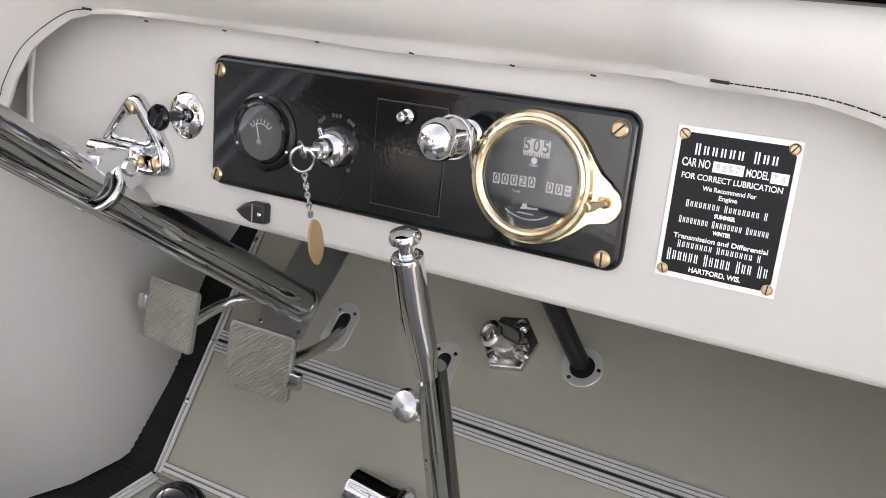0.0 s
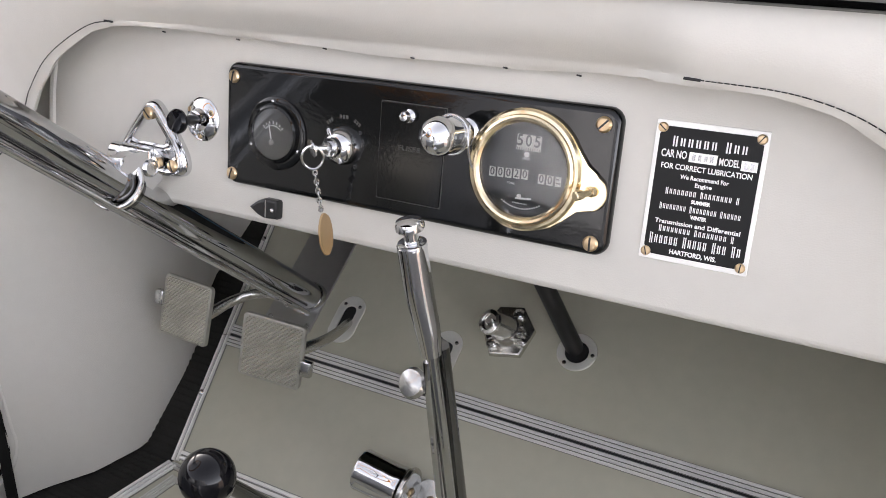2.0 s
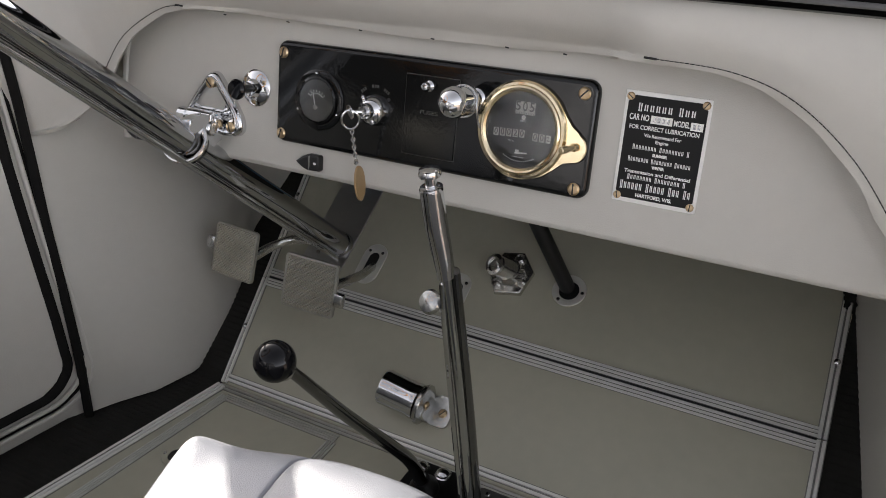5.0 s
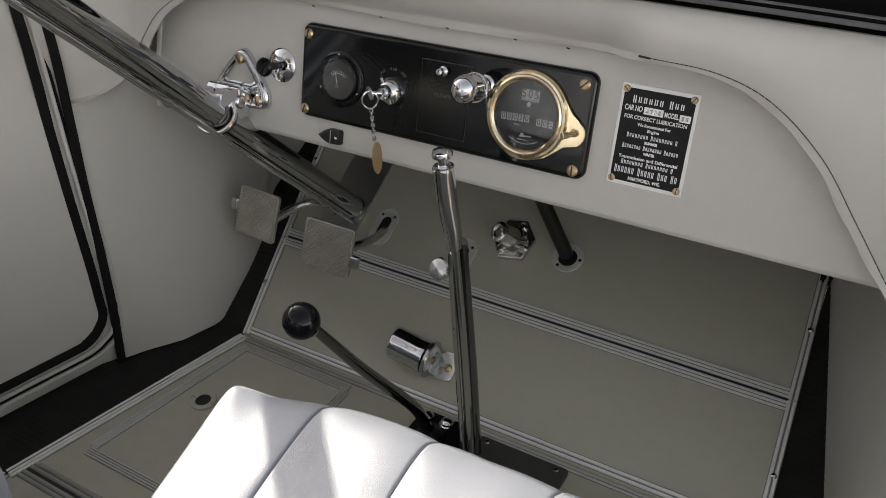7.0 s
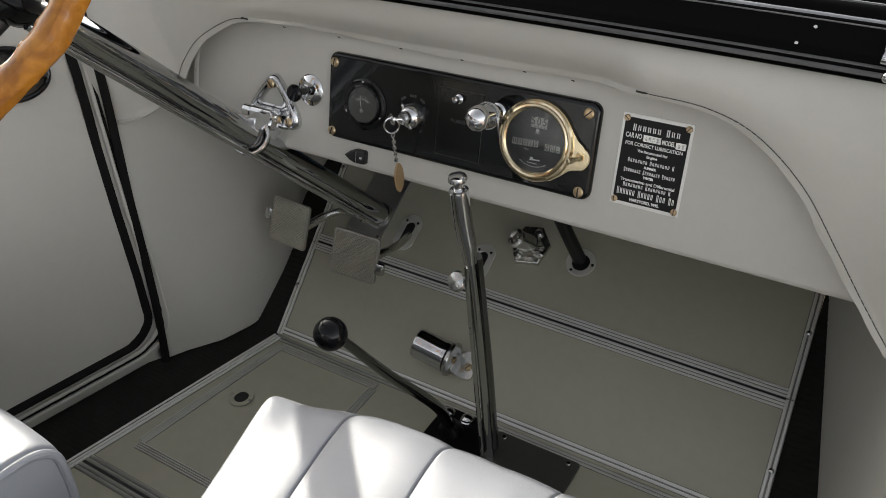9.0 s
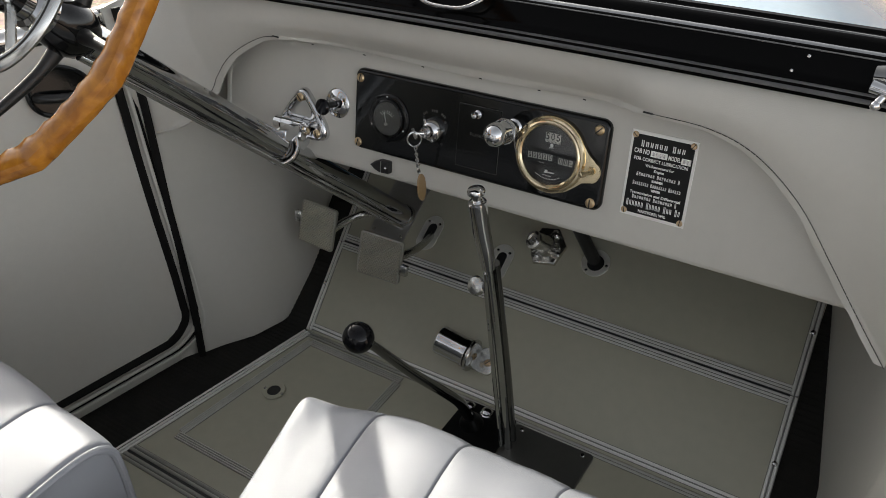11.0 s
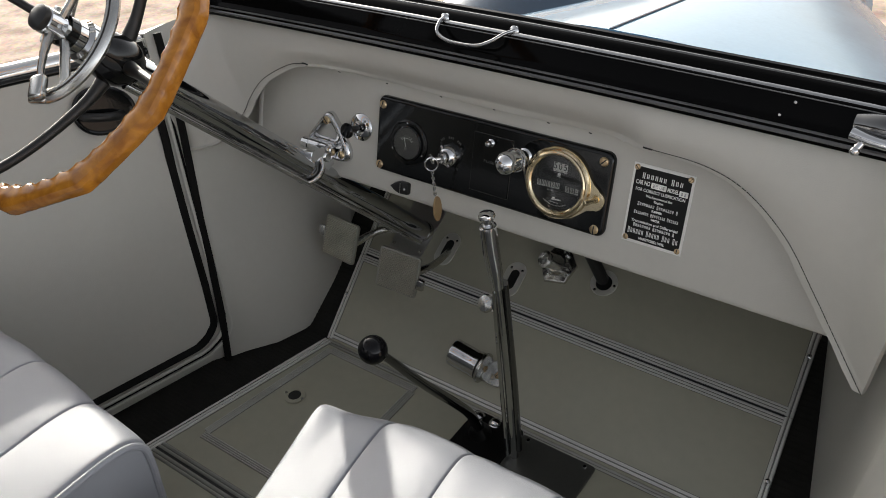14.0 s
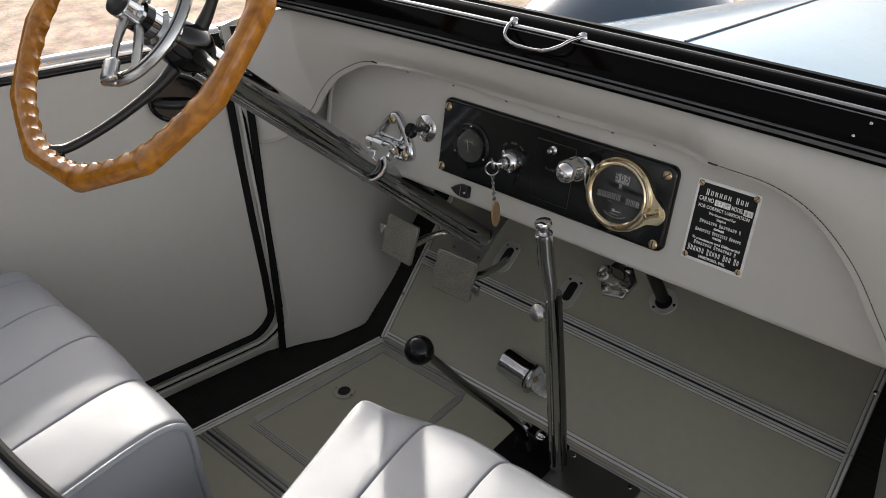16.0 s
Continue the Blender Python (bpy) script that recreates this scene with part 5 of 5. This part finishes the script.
part("button", at(lathe([(0.0155, -0.002), (0.0172, 0.001), (0.0165, 0.0045), (0.0115, 0.0055), (0.0105, 0.002), (0.006, 0.002), (0.0055, 0.006), (0, 0.0065)], 26), vm @ along(tip, tip + Vector((-0.006, -0.003, 0.014)))), POLISHED, valve)
for q in (62, 228, 325):
    x, y = 0.0265 * math.cos(radians(q)), 0.0265 * math.sin(radians(q))
    part("screw_boss", at(lathe([(0, 0), (0.0085, 0), (0.0085, 0.004), (0.0072, 0.0052), (0.0062, 0.0035), (0, 0.0035)], 20), vm @ pose(x, y, 0.0075)), ARM, valve)
    slot_screw(vm @ pose(x, y, 0.0108), 0.0052, valve, NICKEL)

star = thing("starter_pedal", toe_pt(0.125, 0.075), "chrome roller pedal on a bracket", "pedal")
c0, c1 = toe_pt(0.0955, 0.0700, 0.034), toe_pt(0.1590, 0.0655, 0.026)
part("roller", at(lathe([(0, 0), (0.0225, 0), (0.0258, 0.0015), (0.0270, 0.005), (0.0262, 0.009), (0.0262, 0.052), (0.0272, 0.055), (0.0262, 0.0605), (0, 0.0605)], 40), along(c0, c1)), CHROME, star)
part("end_disc", at(lathe([(0, 0), (0.0285, 0), (0.0300, 0.0015), (0.0300, 0.0055), (0.0285, 0.0070), (0.012, 0.0078), (0, 0.0078)], 36), along(c1, c1 + (c1 - c0))), AGED, star, "nickel end disc")
slot_screw(along(c1 + (c1 - c0).normalized() * 0.0078, c1 + (c1 - c0)), 0.0066, star)
part("bracket", at(cat(plate(rounded(0.164, 0.046, 0.199, 0.092, 0.008, 5), 0.0045, 0.0012), box(0.163, 0.064, 0.016, 0.010, 0.036, 0.030, 0.003)), TOE), AGED, star)
slot_screw(on(TOE, 0.1865, 0.067, 0.0045), 0.0066, star)

hb = thing("hand_brake", (0.287, -0.118, 0), "chrome hand brake lever with a push button", "lever")
HT = Vector((0.269, -0.122, 0.491))
H1 = Vector((0.2795, -0.120, 0.366))
part("handle", tube([H1, Vector((0.2770, -0.1200, 0.392)), Vector((0.2722, -0.1208, 0.43)), HT + Vector((0.0005, 0, -0.018))], [0.0094, 0.0112, 0.0126, 0.0126], 24), CHROME, hb)
HU = (HT - Vector((0.2722, -0.1208, 0.43))).normalized()
part("button", at(lathe([(0, -0.020), (0.0062, -0.020), (0.0062, -0.005), (0.0118, -0.0035), (0.0124, 0.0), (0.0110, 0.0035), (0.005, 0.0050), (0, 0.0053)], 28), along(HT, HT + HU)), CHROME, hb)
part("collar", at(lathe([(0.0115, -0.0200), (0.0127, -0.0195), (0.0122, -0.0160), (0.009, -0.0150), (0.0062, -0.0155)], 28), along(HT, HT + HU)), CHROME, hb)
part("lever_bar", tube([(0.2945, -0.118, -0.002), (0.2910, -0.118, 0.12), (0.2860, -0.118, 0.24), H1], [0.0078, 0.0072, 0.0066, 0.0066], 16, flat=1.2), COLUMN, hb)
part("side_plate", tube([(0.2990, -0.112, 0.02), (0.2945, -0.110, 0.16), (0.2880, -0.108, 0.28), (0.2825, -0.107, 0.368)], [0.0074, 0.0070, 0.0064, 0.0066], 14, flat=1.5), DARK_STEEL, hb, "polished ratchet bar")
part("pull_rod", tube([(0.2875, -0.128, 0.01), (0.2830, -0.128, 0.16), (0.2785, -0.127, 0.31), (0.2775, -0.125, 0.36)], 0.0036, 10), COLUMN, hb)
pin = Vector((0.2600, -0.1235, 0.3300))
part("catch_pin", at(lathe([(0, -0.018), (0.0055, -0.018), (0.0055, -0.003), (0.0138, -0.002), (0.0146, 0.001), (0.0122, 0.0052), (0.0058, 0.0072), (0, 0.0076)], 24), along(pin, pin + Vector((-0.10, -0.75, 0.55)))), AGED, hb)

gl = thing("gear_lever", (0.22, -0.12, 0), "curved nickel gear lever with a black ball knob", "gear lever")
part("shaft", tube([(0.218, -0.108, 0.0), (0.218, -0.116, 0.032), (0.2175, -0.134, 0.078), (0.217, -0.172, 0.138), (0.216, -0.240, 0.238), (0.2145, -0.306, 0.344), (0.2135, -0.318, 0.360)], [0.0095, 0.0092, 0.0090, 0.0086, 0.0076, 0.0062, 0.0060], 16), DARK_STEEL, gl)
part("knob", ball((0.213, -0.328, 0.375), 0.0205, 32), RUBBER, gl, "glossy black ball")
part("ferrule", rod((0.2135, -0.3165, 0.353), (0.2134, -0.320, 0.359), 0.0085, 0.0078, 16), NICKEL, gl)
part("boot", at(lathe([(0, 0), (0.021, 0), (0.020, 0.008), (0.0145, 0.016), (0.0115, 0.024), (0, 0.024)], 24), pose(0.218, -0.108, 0.003, 12, 0, 0)), PLATE_BLACK, gl)
gp = thing("gear_plate", (0.30, -0.11, 0), "dark metal cover plate bolted to the floor", "plate")
part("cover", at(plate(rounded(0.284, -0.175, 0.425, -0.068, 0.006, 4), 0.005, 0.0015), pose(0, 0, -0.002)), PLATE, gp)
part("lever_base", at(plate(rounded(0.180, -0.175, 0.282, -0.062, 0.008, 4), 0.0062, 0.002), pose(0, 0, -0.002)), PLATE_BLACK, gp, "black base under the levers")
for x, y, mt in ((0.195, -0.077, CHROME), (0.229, -0.075, CHROME)):
    part("bolt", at(lathe([(0, 0), (0.0118, 0), (0.0118, 0.002), (0.0098, 0.0028), (0.0095, 0.006), (0.0068, 0.0085), (0, 0.0098)], 24), pose(x, y, 0.004)), mt, gp)
for x in (0.298, 0.408):
    part("screw", at(lathe([(0, 0), (0.004, 0), (0.003, 0.0015), (0, 0.002)], 12), pose(x, -0.077, 0.003)), NICKEL, gp)


# ---- seats ----
def seat_profile(yf, yb, zt, zb, bulge=0.0):
    return smooth_path([(0, yf - 0.004 - bulge, zb), (0, yf + 0.008 - bulge, zb + 0.06), (0, yf + 0.012 - bulge, zt - 0.12), (0, yf + 0.007 - bulge * 0.6, zt - 0.050), (0, yf - 0.012, zt - 0.016), (0, yf - 0.05, zt), (0, yf - 0.15, zt - 0.001), (0, (yf + yb) / 2, zt - 0.012), (0, yb, zt - 0.03)], 8)


def cushion(x0, x1, yf, yb, zt, zb, pleats, horn=0.0, soft=0.012, bulge=0.0, taper=0.0, skew=0.0, bow=0.0):
    """A pleated seat cushion with a rolled front edge."""
    prof = seat_profile(yf, yb, zt, zb, bulge)
    m = len(prof) - 1
    edges = [x0] + list(pleats) + [x1]

    knots = (0.0, 0.007, 0.014, 0.022, 0.035, 0.08, 0.16, 0.27, 0.4, 0.5, 0.6, 0.73, 0.84, 0.92, 0.965, 0.978, 0.986, 0.993)
    us = [((1 - t) * p + t * q - x0) / (x1 - x0) for p, q in zip(edges, edges[1:]) for t in knots] + [1.0]
    us = sorted(us + [0.002, 0.005, 0.010, 0.990, 0.995, 0.998])

    def fn(u, v):
        u = us[int(round(u * (len(us) - 1)))]
        x = x0 + (x1 - x0) * u
        i = min(int(round(v * m)), m)
        p = prof[i].copy()
        d = (prof[min(i + 1, m)] - prof[max(i - 1, 0)]).normalized()
        nrm = Vector((0, -d.z, d.y))
        if nrm.dot(Vector((0, 0.4, 0.9))) < 0:
            nrm = -nrm
        k = max(j for j in range(len(edges) - 1) if x >= edges[j] - 1e-9)
        t = (x - edges[k]) / (edges[k + 1] - edges[k])
        gap = min(t, 1 - t) * (edges[k + 1] - edges[k])
        seam = (k > 0 or t > 0.5) and (k < len(edges) - 2 or t < 0.5)
        puff = 0.0022 * (1 - abs(2 * t - 1) ** 4) - (0.0026 * math.exp(-(gap / 0.0011) ** 2) if seam else 0.0)
        e = min(u, 1 - u) * (x1 - x0)
        drop = 0.0 if e > soft else soft * (1 - math.sqrt(max(0.0, 1 - (1 - e / soft) ** 2)))
        w = 0.003 * noise.noise(Vector((x * 7, p.y * 7, p.z * 7))) + 0.0012 * noise.noise(Vector((x * 26, p.y * 14, p.z * 14 + 5)))
        q = p + nrm * (puff - drop + w)
        lift = horn * math.exp(-(e / 0.030) ** 2) * math.exp(-((i - 0.55 * m) / (0.11 * m)) ** 2) if u < 0.5 else 0.0
        return Vector((x + taper * max(0.0, yf - 0.02 - q.y) * (1 - u), q.y + skew * (1 - u) + bow * (1 - math.exp(-(u * (x1 - x0) / 0.075) ** 2)) * max(0.0, 1 - max(0.0, yf - p.y) / 0.3), q.z + lift + 0.5 * skew * math.sin(math.pi * u)))

    return sheet(fn, len(us) - 1, m)


def seat_box(x0, x1, yf, yb, zt):
    return box((x0 + x1) / 2, (yf + yb) / 2 - 0.01, (zt - 0.03) / 2, x1 - x0 - 0.006, yf - yb - 0.02, zt - 0.035, 0.012, 2)


def backrest(x0, x1, y, z0, z1):
    """A rounded, pleated seat back."""
    def fn(u, v):
        a = 2 * math.pi * v
        c, s = math.cos(a), math.sin(a)
        top = z1 - 0.10 * abs(2 * u - 1) ** 4
        z = (z0 + top) / 2 + (top - z0) / 2 * math.copysign(abs(s) ** 0.35, s)
        return Vector((x0 + (x1 - x0) * u, y - 0.10 * (z - z0) - 0.06 * math.copysign(abs(c) ** 0.6, c) + 0.05 * (2 * u - 1) ** 2 + 0.004 * abs(math.sin(u * 5 * math.pi)), z))
    return sheet(fn, 60, 48)


st1 = thing("seat", (0.50, -0.75, 0), "pale grey pleated leathercloth bucket seat in sunlight", "seat", "front seats")
part("cushion", cushion(0.244, 0.785, -0.440, -1.10, 0.404, 0.03, (0.327, 0.432, 0.548, 0.664), 0.012, 0.008, 0.0, 0.20, 0.0, 0.036), SEAT, st1, sharp=80)
part("seat_base", seat_box(0.30, 0.780, -0.460, -1.10, 0.385), SEAT, st1)
part("backrest", backrest(0.25, 0.79, -1.15, 0.36, 0.90), SEAT, st1)
st2 = thing("seat", (-0.12, -0.95, 0), "pale grey pleated leathercloth bucket seat with piped edges", "seat", "front seats")
part("cushion", cushion(-0.365, 0.108, -0.612, -1.25, 0.430, 0.03, (-0.32, -0.212, -0.102, 0.010), 0.0, 0.005, 0.022, 0.0, 0.026), SEAT, st2, sharp=80)
part("seat_base", seat_box(-0.36, 0.1055, -0.655, -1.25, 0.405), SEAT, st2)
side = [(p.y, p.z) for p in seat_profile(-0.615, -1.25, 0.4235, 0.03, 0.022)]
part("side_panel", at(plate(side + [(-1.25, 0.03)], 0.006, 0.002), Matrix(((0, 0, 1, 0.103), (1, 0, 0, 0), (0, 1, 0, 0), (0, 0, 0, 1)))), SEAT, st2)
part("piping", tube([(0.1095, y, z + 0.0015) for y, z in side], 0.0048, 10, smooth=False), SEAT, st2, "piped edge")
part("backrest", backrest(-0.38, 0.11, -1.28, 0.38, 0.92), SEAT, st2)
part("back_wing", sheet(lambda u, v: Vector((-0.10 + 0.36 * u, -0.783 - 0.02 * math.sin(math.pi * u) - 0.30 * v, 0.499 - 0.10 * max(0, u - 0.45) ** 2 - 0.02 * v + 0.02 * math.sin(math.pi * v))), 20, 10, 0.03), SEAT, st2)
part("wing_welt", tube([(-0.10 + 0.36 * u, -0.781 - 0.02 * math.sin(math.pi * u), 0.501 - 0.10 * max(0, u - 0.45) ** 2) for u in np.linspace(0, 1, 12)], 0.0062, 10), WELT, st2, "black welt")
